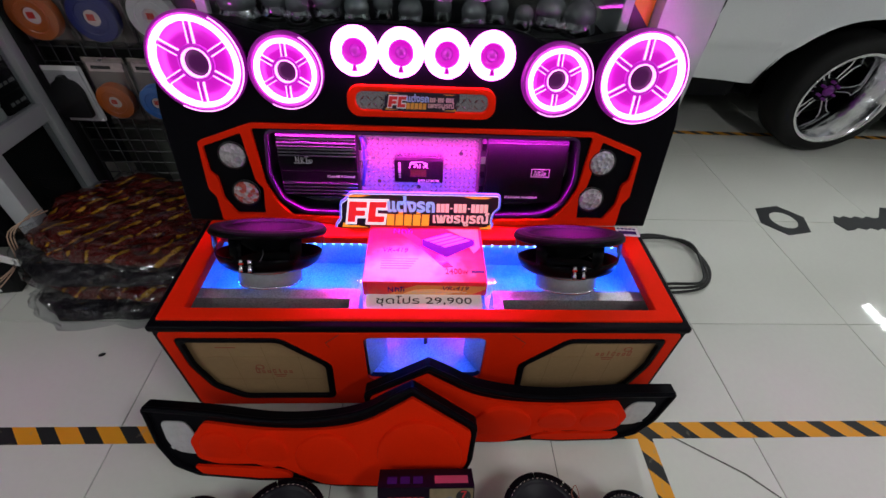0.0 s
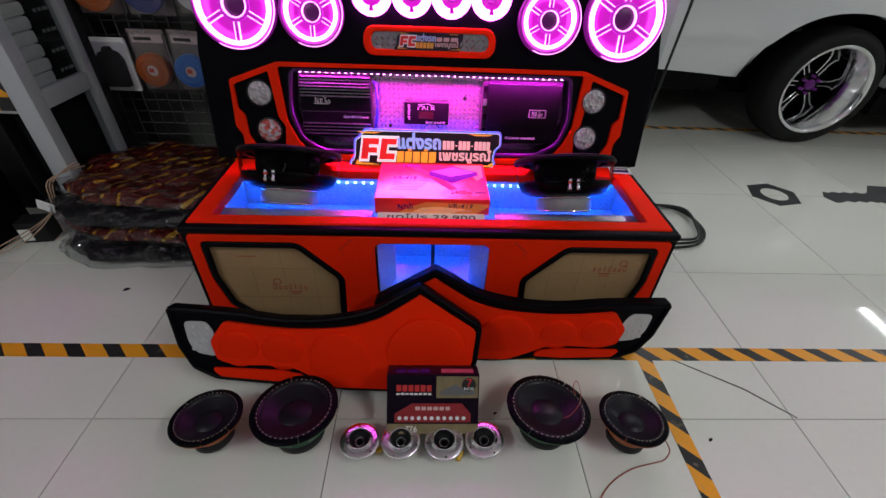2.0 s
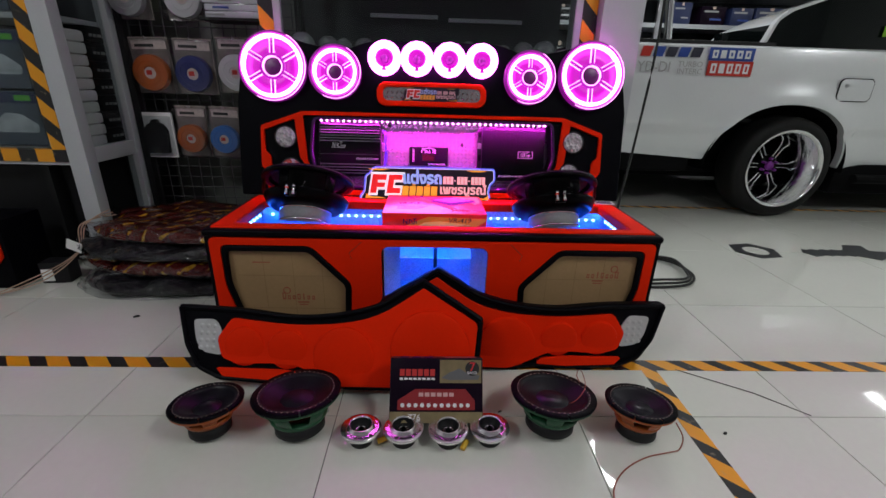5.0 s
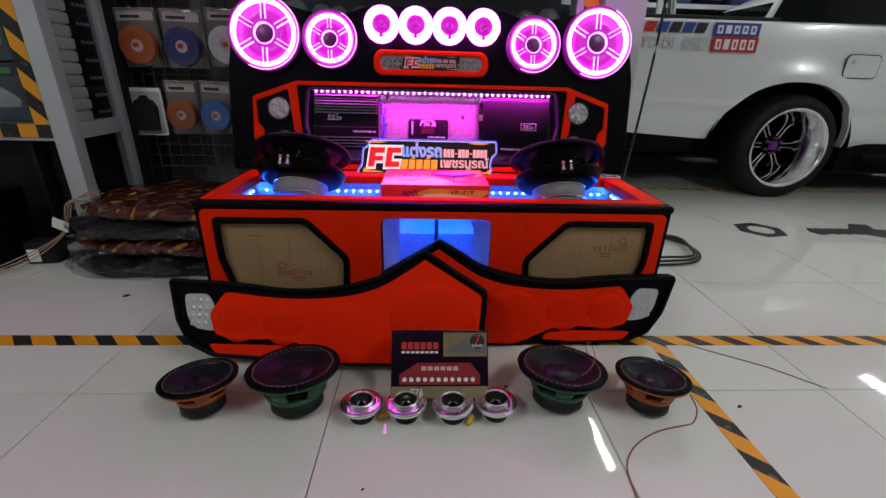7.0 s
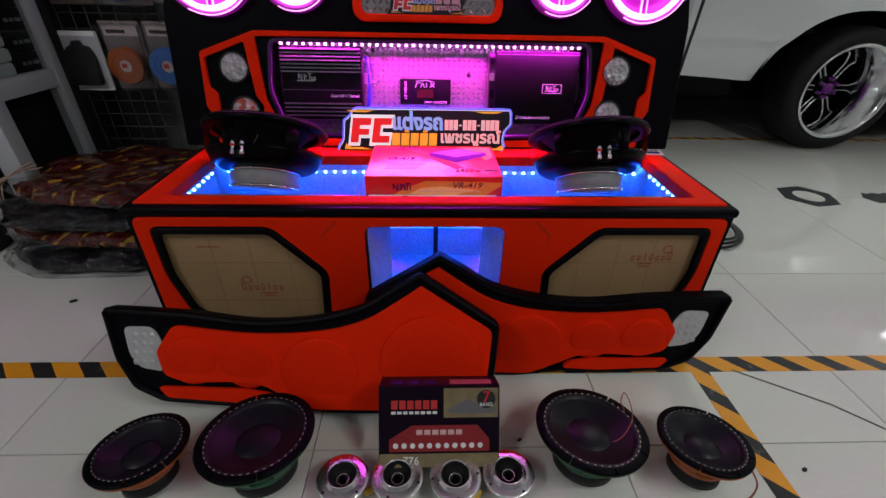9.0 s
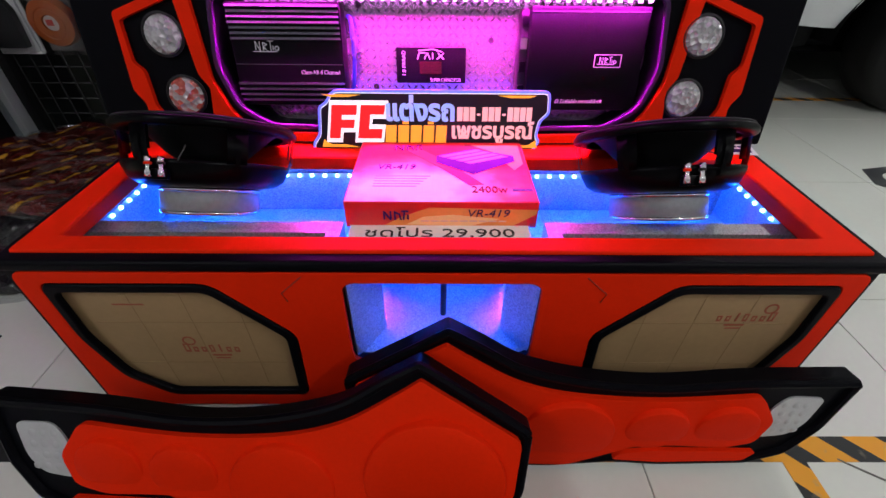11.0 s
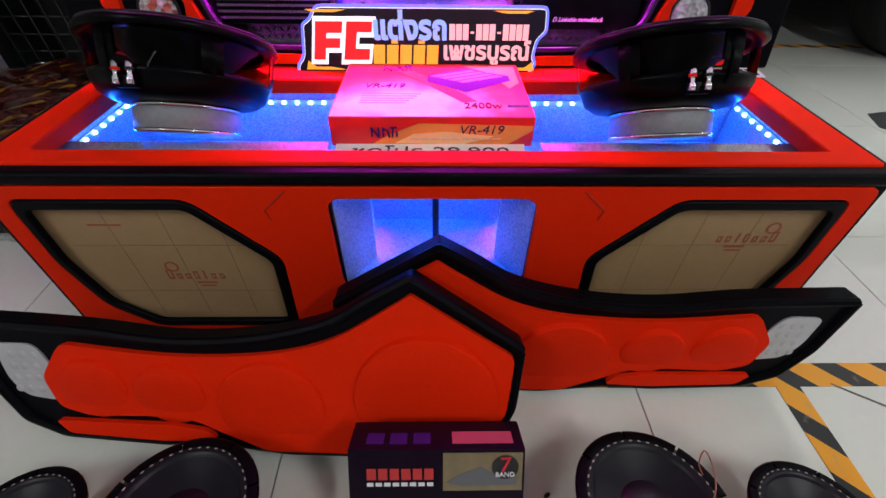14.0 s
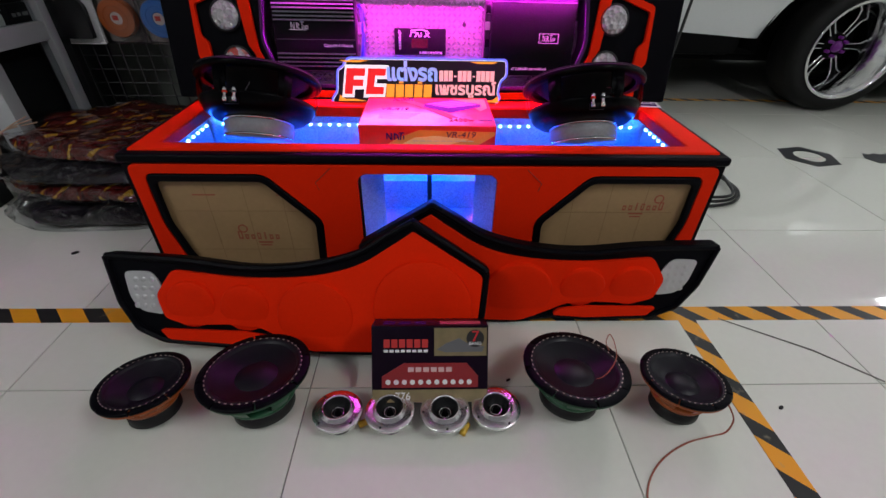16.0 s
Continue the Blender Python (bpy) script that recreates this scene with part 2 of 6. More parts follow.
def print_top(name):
    """Glossy carton print: a white flare that turns through pink to red; some of its white is tube sheen put into the
    colour.
    """
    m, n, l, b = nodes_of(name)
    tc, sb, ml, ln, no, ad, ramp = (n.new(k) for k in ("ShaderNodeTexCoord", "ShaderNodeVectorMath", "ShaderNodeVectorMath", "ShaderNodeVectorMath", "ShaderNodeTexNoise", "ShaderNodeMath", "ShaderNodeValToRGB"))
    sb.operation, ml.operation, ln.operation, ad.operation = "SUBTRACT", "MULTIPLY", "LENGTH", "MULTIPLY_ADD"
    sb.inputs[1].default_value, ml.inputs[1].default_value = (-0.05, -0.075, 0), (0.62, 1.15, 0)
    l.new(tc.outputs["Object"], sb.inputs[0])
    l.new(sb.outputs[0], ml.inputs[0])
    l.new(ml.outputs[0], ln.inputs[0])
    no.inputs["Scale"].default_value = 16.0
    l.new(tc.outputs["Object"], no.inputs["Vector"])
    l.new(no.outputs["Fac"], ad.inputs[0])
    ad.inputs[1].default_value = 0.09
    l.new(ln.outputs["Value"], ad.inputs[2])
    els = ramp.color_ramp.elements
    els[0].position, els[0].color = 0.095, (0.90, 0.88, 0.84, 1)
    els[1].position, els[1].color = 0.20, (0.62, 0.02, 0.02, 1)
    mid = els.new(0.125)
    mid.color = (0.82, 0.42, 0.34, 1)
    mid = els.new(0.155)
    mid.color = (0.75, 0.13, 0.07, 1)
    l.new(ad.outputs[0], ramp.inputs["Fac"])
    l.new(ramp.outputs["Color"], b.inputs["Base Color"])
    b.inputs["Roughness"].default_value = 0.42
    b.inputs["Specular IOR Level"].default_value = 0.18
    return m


TOPPRINT = print_top("print_and_sheen_card")
T_FLOOR = hazard("floor_tape", 0.112, 0.56, "x", 1.0)
T_FLOORY = hazard("floor_tape_lengthwise", 0.112, 0.56, "y", 1.0)
T_POST = hazard("cabinet_tape", 0.13, 0.5, "z", 1.0)
T_RAIL = hazard("rail_tape", 0.13, 0.5, "x", 1.0)


# ---------------------------------------------------------------- mesh helpers
def thing(name, m, label, category, group="", kind=""):
    ob = new(name)
    ob.empty_display_size = 0.05
    ob.matrix_world = m
    return tagged(ob, label, category, group, kind)


def sharpen(bm, deg=32):
    lim = radians(deg)
    for f in bm.faces:
        f.smooth = True
    for e in bm.edges:
        e.smooth = len(e.link_faces) == 2 and e.calc_face_angle(0) < lim


def part(name, bm, material, parent=None, label="", m=None, bevel=0.0, kind=""):
    sharpen(bm)
    me = bpy.data.meshes.new(name)
    bm.to_mesh(me)
    bm.free()
    me.materials.append(material)
    ob = new(name, me)
    if parent is not None:
        ob.parent = parent
    if m is not None:
        ob.matrix_basis = m
    if bevel:
        md = ob.modifiers.new("bevel", "BEVEL")
        md.width, md.segments, md.limit_method, md.angle_limit, md.harden_normals = bevel, 3, "ANGLE", radians(40), True
    return tagged(ob, label, kind=kind)


def bbox(x0, x1, y0, y1, z0, z1, bm=None, cut=0.0):
    bm = bm or bmesh.new()
    r = bmesh.ops.create_cube(bm, size=1.0)
    bmesh.ops.scale(bm, verts=r["verts"], vec=(x1 - x0, y1 - y0, z1 - z0))
    bmesh.ops.translate(bm, verts=r["verts"], vec=((x0 + x1) / 2, (y0 + y1) / 2, (z0 + z1) / 2))
    if cut:
        es = list({e for v in r["verts"] for e in v.link_edges})
        bmesh.ops.bevel(bm, geom=es, offset=cut, segments=2, affect="EDGES", profile=0.6)
    return bm


def lathe(profile, seg=32, bm=None, m=None, a0=0.0, a1=360.0):
    """Turns (radius, height) pairs round the z axis."""
    bm = bm or bmesh.new()
    full = abs(a1 - a0) > 359
    count = seg if full else seg + 1
    rings = []
    for r, z in profile:
        if r < 1e-6:
            rings.append([bm.verts.new((0, 0, z))])
        else:
            rings.append([bm.verts.new((r * math.cos(radians(a0 + (a1 - a0) * i / seg)), r * math.sin(radians(a0 + (a1 - a0) * i / seg)), z)) for i in range(count)])
    for p, q in zip(rings, rings[1:]):
        for i in range(seg):
            j = (i + 1) % count
            a = [p[i % len(p)], p[j % len(p)], q[j % len(q)], q[i % len(q)]]
            a = list(dict.fromkeys(a))
            if len(a) > 2:
                bm.faces.new(a)
    if m is not None:
        bmesh.ops.transform(bm, matrix=m, verts=[v for r in rings for v in r])
    return bm


def plate(outer, t, holes=(), bm=None, y=0.0):
    """A slab cut from an outline in x and z, its face at y, its back at y + t, with holes."""
    bm = bm or bmesh.new()
    tmp = bmesh.new()
    loops = []
    for pts in (outer, *holes):
        vs = [tmp.verts.new((px, y, pz)) for px, pz in pts]
        loops.append([tmp.edges.new((vs[i], vs[(i + 1) % len(vs)])) for i in range(len(vs))])
    bmesh.ops.triangle_fill(tmp, use_beauty=True, edges=tmp.edges[:], normal=(0, -1, 0))
    for f in tmp.faces:
        if f.normal.y > 0:
            f.normal_flip()
    front = {v: bm.verts.new(v.co) for v in tmp.verts}
    back = {v: bm.verts.new(v.co + Vector((0, t, 0))) for v in tmp.verts}
    for f in tmp.faces:
        bm.faces.new([front[v] for v in f.verts])
        bm.faces.new([back[v] for v in reversed(f.verts)])
    for e in tmp.edges:
        if len(e.link_faces) == 1:
            a, b = e.verts
            bm.faces.new([front[a], front[b], back[b], back[a]])
    tmp.free()
    bmesh.ops.recalc_face_normals(bm, faces=bm.faces[:])
    return bm


def rounded(x0, x1, z0, z1, r, n=5):
    pts = []
    for cx, cz, a in ((x1 - r, z0 + r, -90), (x1 - r, z1 - r, 0), (x0 + r, z1 - r, 90), (x0 + r, z0 + r, 180)):
        for i in range(n + 1):
            w = radians(a + 90 * i / n)
            pts.append((cx + r * math.cos(w), cz + r * math.sin(w)))
    return pts


def soften(pts, r=0.012, n=4):
    """Rounds the corners of an outline."""
    out = []
    for i, p in enumerate(pts):
        a, b, c = Vector(pts[i - 1]), Vector(p), Vector(pts[(i + 1) % len(pts)])
        ra = min(r, (a - b).length * 0.45, (c - b).length * 0.45)
        s, e = b + (a - b).normalized() * ra, b + (c - b).normalized() * ra
        for k in range(n + 1):
            t = k / n
            q = s * (1 - t) ** 2 + b * 2 * t * (1 - t) + e * t * t
            out.append((q.x, q.y))
    return out


def grown(pts, d):
    """The outline moved outwards by d."""
    area2 = sum(pts[i - 1][0] * pts[i][1] - pts[i][0] * pts[i - 1][1] for i in range(len(pts)))
    sg = 1 if area2 > 0 else -1
    out = []
    for i, p in enumerate(pts):
        a, b, c = Vector(pts[i - 1]), Vector(p), Vector(pts[(i + 1) % len(pts)])
        n1, n2 = Vector(((b - a).y, -(b - a).x)).normalized() * sg, Vector(((c - b).y, -(c - b).x)).normalized() * sg
        k = (n1 + n2)
        k = k / max(k.length_squared / 2, 0.35) if k.length > 1e-6 else n1
        out.append((b.x + k.x * d, b.y + k.y * d))
    return out


def mirror(pts, c=CX):
    return [(2 * c - x, z) for x, z in reversed(pts)]


def curved(pts, n=6, closed=False):
    """A smooth line through the points."""
    vs = [Vector(p) for p in pts]
    out = []
    last = len(vs) if closed else len(vs) - 1
    for i in range(last):
        p0 = vs[i - 1] if (i or closed) else vs[0]
        p1, p2 = vs[i], vs[(i + 1) % len(vs)]
        p3 = vs[(i + 2) % len(vs)] if (closed or i + 2 < len(vs)) else vs[-1]
        for k in range(n):
            t = k / n
            out.append(0.5 * (2 * p1 + (p2 - p0) * t + (2 * p0 - 5 * p1 + 4 * p2 - p3) * t * t + (3 * p1 - p0 - 3 * p2 + p3) * t ** 3))
    if not closed:
        out.append(vs[-1])
    return out


def tube(path, r, seg=8, closed=False, bm=None):
    bm = bm or bmesh.new()
    path = [Vector(p) for p in path]
    rings, up = [], Vector((0, 0, 1))
    for i, p in enumerate(path):
        a = path[i - 1] if (i or closed) else p
        b = path[(i + 1) % len(path)] if (closed or i + 1 < len(path)) else p
        d = (b - a).normalized()
        s = d.cross(up)
        s = d.cross(Vector((1, 0, 0))) if s.length < 0.05 else s
        s.normalize()
        u = s.cross(d)
        rings.append([bm.verts.new(p + (s * math.cos(w) + u * math.sin(w)) * r) for w in (2 * math.pi * k / seg for k in range(seg))])
    pairs = list(zip(rings, rings[1:])) + ([(rings[-1], rings[0])] if closed else [])
    for p, q in pairs:
        for i in range(seg):
            bm.faces.new([p[i], p[(i + 1) % seg], q[(i + 1) % seg], q[i]])
    if not closed:
        bm.faces.new(rings[0][::-1])
        bm.faces.new(rings[-1])
    bmesh.ops.recalc_face_normals(bm, faces=bm.faces[:])
    return bm


def disc_y(cx, cz, r, y, t, seg=28, bm=None, squash=1.0):
    """A disc that faces -y."""
    return lathe([(0, 0), (r * 0.97, 0), (r, -t * 0.25), (r, -t)], seg, bm, Matrix.Translation((cx, y, cz)) @ Matrix.Diagonal((1, 1, squash, 1)) @ pose(0, 0, 0, 90))


def lettering(name, text, size, material, parent, m, width=None, shear=0.0, depth=0.0006, bold=0.0, height=None):
    """Raised printed words; m places them in the parent's frame, reading along x, facing +z."""
    cu = bpy.data.curves.new(name, "FONT")
    cu.body, cu.size, cu.extrude, cu.shear, cu.align_x, cu.align_y = text, size, depth, shear, "CENTER", "CENTER"
    cu.resolution_u = 2
    cu.offset = bold
    tmp = new(name, cu)
    bpy.context.view_layer.update()
    me = bpy.data.meshes.new_from_object(tmp.evaluated_get(bpy.context.evaluated_depsgraph_get()))
    bpy.data.objects.remove(tmp)
    bpy.data.curves.remove(cu)
    if width and len(me.vertices):
        xs = [v.co.x for v in me.vertices]
        me.transform(Matrix.Diagonal((width / max(max(xs) - min(xs), 1e-4), 1, 1, 1)))
    if height and len(me.vertices):
        ys = [v.co.y for v in me.vertices]
        lo, k = (max(ys) + min(ys)) / 2, height / max(max(ys) - min(ys), 1e-4)
        me.transform(Matrix.Diagonal((1, k, 1, 1)) @ Matrix.Translation((0, -lo, 0)))
    me.materials.clear()
    me.materials.append(material)
    ob = new(name, me)
    ob.parent = parent
    ob.matrix_basis = m
    return ob


FACE = pose(0, 0, 0, 90)        # turns writing to face -y


# ---------------------------------------------------------------- floor, walls, ceiling
X0, X1, Y0, Y1 = -4.0, 7.4, -4.0, 5.2
TS, TX, TY = 0.606, -0.040, -0.308
floor = tagged(part("floor", bbox(X0, X1, Y0, Y1, -0.12, -0.004), GROUT, None, "glossy pale grey ceramic tiled shop floor"), category="floor", kind="structure")
part("wall_north", bbox(X0 - 0.15, X1 + 0.15, Y1, Y1 + 0.15, -0.12, CEIL), WALL, None, "plain pale painted shop wall", kind="structure")["category"] = "wall"
# The south wall is out of view, darkened to cut reflections and fill.
part("wall_south", bbox(X0 - 0.15, X1 + 0.15, Y0 - 0.15, Y0, -0.12, CEIL), WALL_S, None, "unseen shop wall, made dark to cut reflections", kind="structure")["category"] = "wall"
part("wall_west", bbox(X0 - 0.15, X0, Y0, Y1, -0.12, CEIL), WALL, None, "plain pale painted shop wall", kind="structure")["category"] = "wall"
part("wall_east", bbox(X1, X1 + 0.15, Y0, Y1, -0.12, CEIL), WALL, None, "plain pale painted shop wall", kind="structure")["category"] = "wall"
part("ceiling", bbox(X0 - 0.15, X1 + 0.15, Y0 - 0.15, Y1 + 0.15, CEIL, CEIL + 0.1), CEILM, None, "plain white shop ceiling", kind="structure")["category"] = "ceiling"


def ceiling_tube(x, y):
    t = thing("ceiling_tube_lamp", pose(x, y, CEIL), "white fluorescent tube lamp on the ceiling", "lamp", "ceiling tube lamps")
    part("housing", bbox(-0.035, 0.035, -0.62, 0.62, -0.05, 0.0, cut=0.006), WHITE_P, t)
    part("tube", tube([(0, -0.59, -0.075), (0, 0, -0.075), (0, 0.59, -0.075)], 0.016, 10), TUBE, t, "glowing white tube")
    for s in (-1, 1):
        part("end_cap", bbox(-0.02, 0.02, s * 0.605 - 0.015, s * 0.605 + 0.015, -0.1, -0.05), WHITE_P, t)
    area("tube_light", pose(x, y, CEIL - 0.11), 0.06, 1.18, TUBE_W, (0.96, 0.985, 1.01))



# The tube at (-1.85, -2.0) is unseen, added to brighten the left side.
for x, y in ((1.95, 2.35), (5.75, 2.6), (1.95, -1.6), (-1.85, -2.0), (5.75, -1.6)):
    ceiling_tube(x, y)


def tape(name, x0, x1, y0, y1, material):
    ob = part(name, bbox(x0, x1, y0, y1, 0.0, 0.0012), material, None, "yellow and black striped warning tape stuck on the floor", kind="structure")
    ob["category"] = "floor tape"


tape("floor_tape_1", X0 + 0.1, 0.822, -0.117, -0.069, T_FLOOR)
tape("floor_tape_2", 0.866, 3.4, -0.117, -0.069, T_FLOOR)
tape("floor_tape_3", 0.822, 0.866, -3.2, -0.069, T_FLOORY)
tape("floor_tape_4", 1.2, 5.2, 1.76, 1.80, T_FLOOR)

# a hex nut and a bolt drawn on the floor
nut = [(1.915 + 0.125 * math.cos(radians(a + 12)), 0.915 + 0.118 * math.sin(radians(a + 12))) for a in range(0, 360, 60)]
hole = [(1.920 + 0.062 * math.cos(radians(a)), 0.915 + 0.062 * math.sin(radians(a))) for a in range(0, 360, 20)]
DECAL = surf("dark_floor_decal", (0.03, 0.032, 0.034), 0.35, var=0.3, scale=12)
LAYFLAT = Matrix(((1, 0, 0, 0), (0, 0, 1, 0), (0, -1, 0, 0.0016), (0, 0, 0, 1)))
d1 = part("nut_decal", plate(nut, 0.0014, [hole]), DECAL, None, "dark hexagon nut decal stuck on the floor tiles", LAYFLAT, kind="structure")
d1["category"] = "floor decal"
bolt = [(2.165, 0.90), (2.20, 0.955)] + [(2.22 + 0.03 * i, 0.955 if i % 2 else 0.94) for i in range(7)] + [(2.43, 0.95), (2.50, 1.03), (2.60, 1.02), (2.565, 0.94), (2.95, 0.90), (2.93, 0.86), (2.58, 0.84), (2.50, 0.80), (2.43, 0.86)] + [(2.41 - 0.03 * i, 0.865 if i % 2 else 0.85) for i in range(7)] + [(2.19, 0.842)]
d2 = part("bolt_decal", plate(bolt, 0.0014), DECAL, None, "dark threaded bolt decal stuck on the floor tiles", LAYFLAT, kind="structure")
d2["category"] = "floor decal"


# ---------------------------------------------------------------- the subwoofer box
BX0, BX1, BD, BH = -0.455, 0.865, 0.386, 0.384
LID, LEDGE, SHELF = 0.352, 0.345, 0.2965
WIN = [(-0.392, 0.318), (-0.163, 0.318), (-0.062, 0.212), (-0.070, 0.062), (-0.305, 0.062), (-0.366, 0.115), (-0.392, 0.215)]
WIN_R = mirror(WIN, 0.205)
PORT = rounded(0.046, 0.356, 0.146, 0.338, 0.022)

sub_box = thing("subwoofer_box", pose(0, 0, 0), "red and black vinyl subwoofer box with lit glitter lining", "speaker box")
part("bottom_board", bbox(BX0 + 0.012, BX1 - 0.012, 0.014, BD - 0.012, 0.0, 0.018), BLACK_V, sub_box)
for x0, x1 in ((BX0, BX0 + 0.018), (BX1 - 0.018, BX1)):
    part("side_board", bbox(x0, x1, 0.012, BD, 0.0, BH - 0.014), BLACK_V, sub_box, bevel=0.004)
part("back_board", bbox(BX0 + 0.018, BX1 - 0.018, BD - 0.016, BD, 0.0, BH - 0.014), BLACK_V, sub_box)
# the black front board, its top edge rolled over, and the red padded face on it
WINO = grown(WIN, 0.010)
WINO_R = mirror(WINO, 0.205)
edge = rounded(BX0, BX1, 0.0, BH - 0.004, 0.012)
part("front_board", plate(edge, 0.014, [soften(WINO), soften(WINO_R), PORT], y=0.0), BLACK_V, sub_box, bevel=0.004)
red_face = soften([(-0.441, 0.010), (0.851, 0.010), (0.851, 0.359), (-0.441, 0.359)], 0.02)
trimL, trimR = soften(grown(WIN, 0.019), 0.02), soften(grown(WIN_R, 0.019), 0.02)
part("front_padding", plate(red_face, 0.009, [trimL, trimR, PORT], y=-0.008), RED_V, sub_box, "padded red vinyl front", bevel=0.004)
for w, big in ((WINO, trimL), (WINO_R, trimR)):
    part("window_trim", plate(grown(big, -0.002), 0.012, [soften(grown(w, -0.010), 0.014)], y=-0.011), BLACK_V, sub_box, "black padded window surround", bevel=0.005)
# fine seams pressed into the padding beside the port
for pts in ([(-0.010, 0.352), (-0.046, 0.318), (-0.040, 0.30)], [(0.42, 0.352), (0.456, 0.318), (0.45, 0.30)]):
    part("seam", tube([(x, -0.0085, z) for x, z in pts], 0.0011, 6), surf("seam_shadow_vinyl", (0.26, 0.012, 0.004), 0.6), sub_box)
# window sheets still covered with brown paper
for w, sx in ((WINO, 1), (WINO_R, -1)):
    pane = part("window_sheet", plate(soften(grown(w, 0.004)), 0.004, y=0.004), KRAFT, sub_box, "acrylic window still covered with brown protective paper")
    # faded maker's print: a round mark, a word and two lines kept as plain bars
    px, pz = (-0.205, 0.168) if sx > 0 else (0.708, 0.252)
    part("print_ring", lathe([(0.0085, 0), (0.0115, 0), (0.0115, 0.0005), (0.0085, 0.0005)], 18, m=Matrix.Translation((px - sx * 0.034, 0.0036, pz + 0.022)) @ pose(0, 0, 0, 90)), PRINT, pane)
    for k, (ww, hh) in enumerate(((0.010, 0.022), (0.008, 0.013), (0.008, 0.013), (0.008, 0.018), (0.003, 0.020), (0.008, 0.013), (0.008, 0.013))):
        x = px + sx * (-0.044 + 0.0145 * k)
        part("print_bar", plate([(x - ww / 2, pz - 0.008), (x + ww / 2, pz - 0.008), (x + ww / 2, pz - 0.008 + hh), (x - ww / 2, pz - 0.008 + hh)], 0.0006, [[(x - ww / 4, pz - 0.004), (x - ww / 4, pz - 0.011 + hh), (x + ww / 4, pz - 0.011 + hh), (x + ww / 4, pz - 0.004)]] if ww > 0.005 else [], y=0.0034), PRINT, pane)
    for dx, dz, ww, hh in ((0.012, -0.017, 0.034, 0.004), (0.012, -0.025, 0.026, 0.003), (0.085, 0.112, 0.046, 0.003), (0.10, 0.104, 0.03, 0.002), (-0.10, 0.112, 0.05, 0.003)):
        if sx > 0 or dz < 0:
            part("print_bar", bbox(px + sx * dx - ww / 2, px + sx * dx + ww / 2, 0.0034, 0.0044, pz + dz - hh / 2, pz + dz + hh / 2), PRINT, pane)
    # fold lines of the paper
    for x in (-0.300, -0.215, -0.130):
        x = x if sx > 0 else 0.41 - x
        part("paper_fold", bbox(x - 0.0007, x + 0.0007, 0.0036, 0.0044, 0.066, 0.314), FOLD, pane)
    for z in (0.130, 0.238):
        x0, x1 = (-0.375, -0.080) if sx > 0 else (0.490, 0.785)
        part("paper_fold", bbox(x0, x1, 0.0035, 0.0043, z - 0.0007, z + 0.0007), FOLD, pane)

# the top: a black rolled edge and a red padded frame round the clear lid
def ring_top(x0, x1, y0, y1, ox0, ox1, oy0, oy1, z0, z1):
    bm = plate([(x0, y0), (x1, y0), (x1, y1), (x0, y1)], z1 - z0, [[(ox0, oy0), (ox1, oy0), (ox1, oy1), (ox0, oy1)]])
    bmesh.ops.transform(bm, matrix=Matrix(((1, 0, 0, 0), (0, 0, 1, 0), (0, -1, 0, z1), (0, 0, 0, 1))), verts=bm.verts)
    bmesh.ops.recalc_face_normals(bm, faces=bm.faces[:])
    return bm


OX0, OX1, OY0, OY1 = -0.385, 0.790, 0.048, 0.312
part("top_edge", ring_top(BX0 - 0.002, BX1 + 0.002, -0.012, BD, OX0 - 0.004, OX1 + 0.004, OY0 - 0.004, OY1 + 0.004, 0.361, 0.382), BLACK_V, sub_box, "rolled black vinyl edge", bevel=0.008)
part("top_padding", ring_top(BX0 + 0.016, BX1 - 0.016, 0.010, BD - 0.004, OX0, OX1, OY0, OY1, 0.357, 0.387), RED_V, sub_box, "padded red vinyl top frame", bevel=0.005)
for x0, x1, y0, z, word in ((-0.310, -0.131, 0.1455, SHELF, "clear acrylic shelf under the subwoofer"), (0.012, 0.398, OY0 + 0.001, LID, "clear acrylic lid"), (0.504, 0.684, 0.1455, SHELF, "clear acrylic shelf under the subwoofer")):
    lid = part("clear_lid", bbox(x0, x1, y0, OY1 - 0.001 if z == LID else 0.262, z - 0.004, z), ACRYL, sub_box, word)
    lid.visible_shadow = False
# glitter lining
FL = 0.135
part("lining_floor", bbox(BX0 + 0.018, BX1 - 0.018, 0.03, BD - 0.016, FL - 0.01, FL), SILVER_G, sub_box, "silver glitter lining")
for x0, x1 in ((BX0 + 0.026, 0.028), (0.382, BX1 - 0.026)):
    part("raised_floor", bbox(x0, x1, 0.1455, BD - 0.026, FL, 0.230), SILVER_G, sub_box, "silver glitter raised floor")
part("lining_back", bbox(BX0 + 0.020, BX1 - 0.020, BD - 0.024, BD - 0.016, FL, 0.356), SILVER_G, sub_box, "silver glitter lining")
for x0 in (BX0 + 0.018, BX1 - 0.026):
    part("lining_side", bbox(x0, x0 + 0.008, 0.03, BD - 0.026, FL, 0.356), SILVER_G, sub_box, "silver glitter lining")
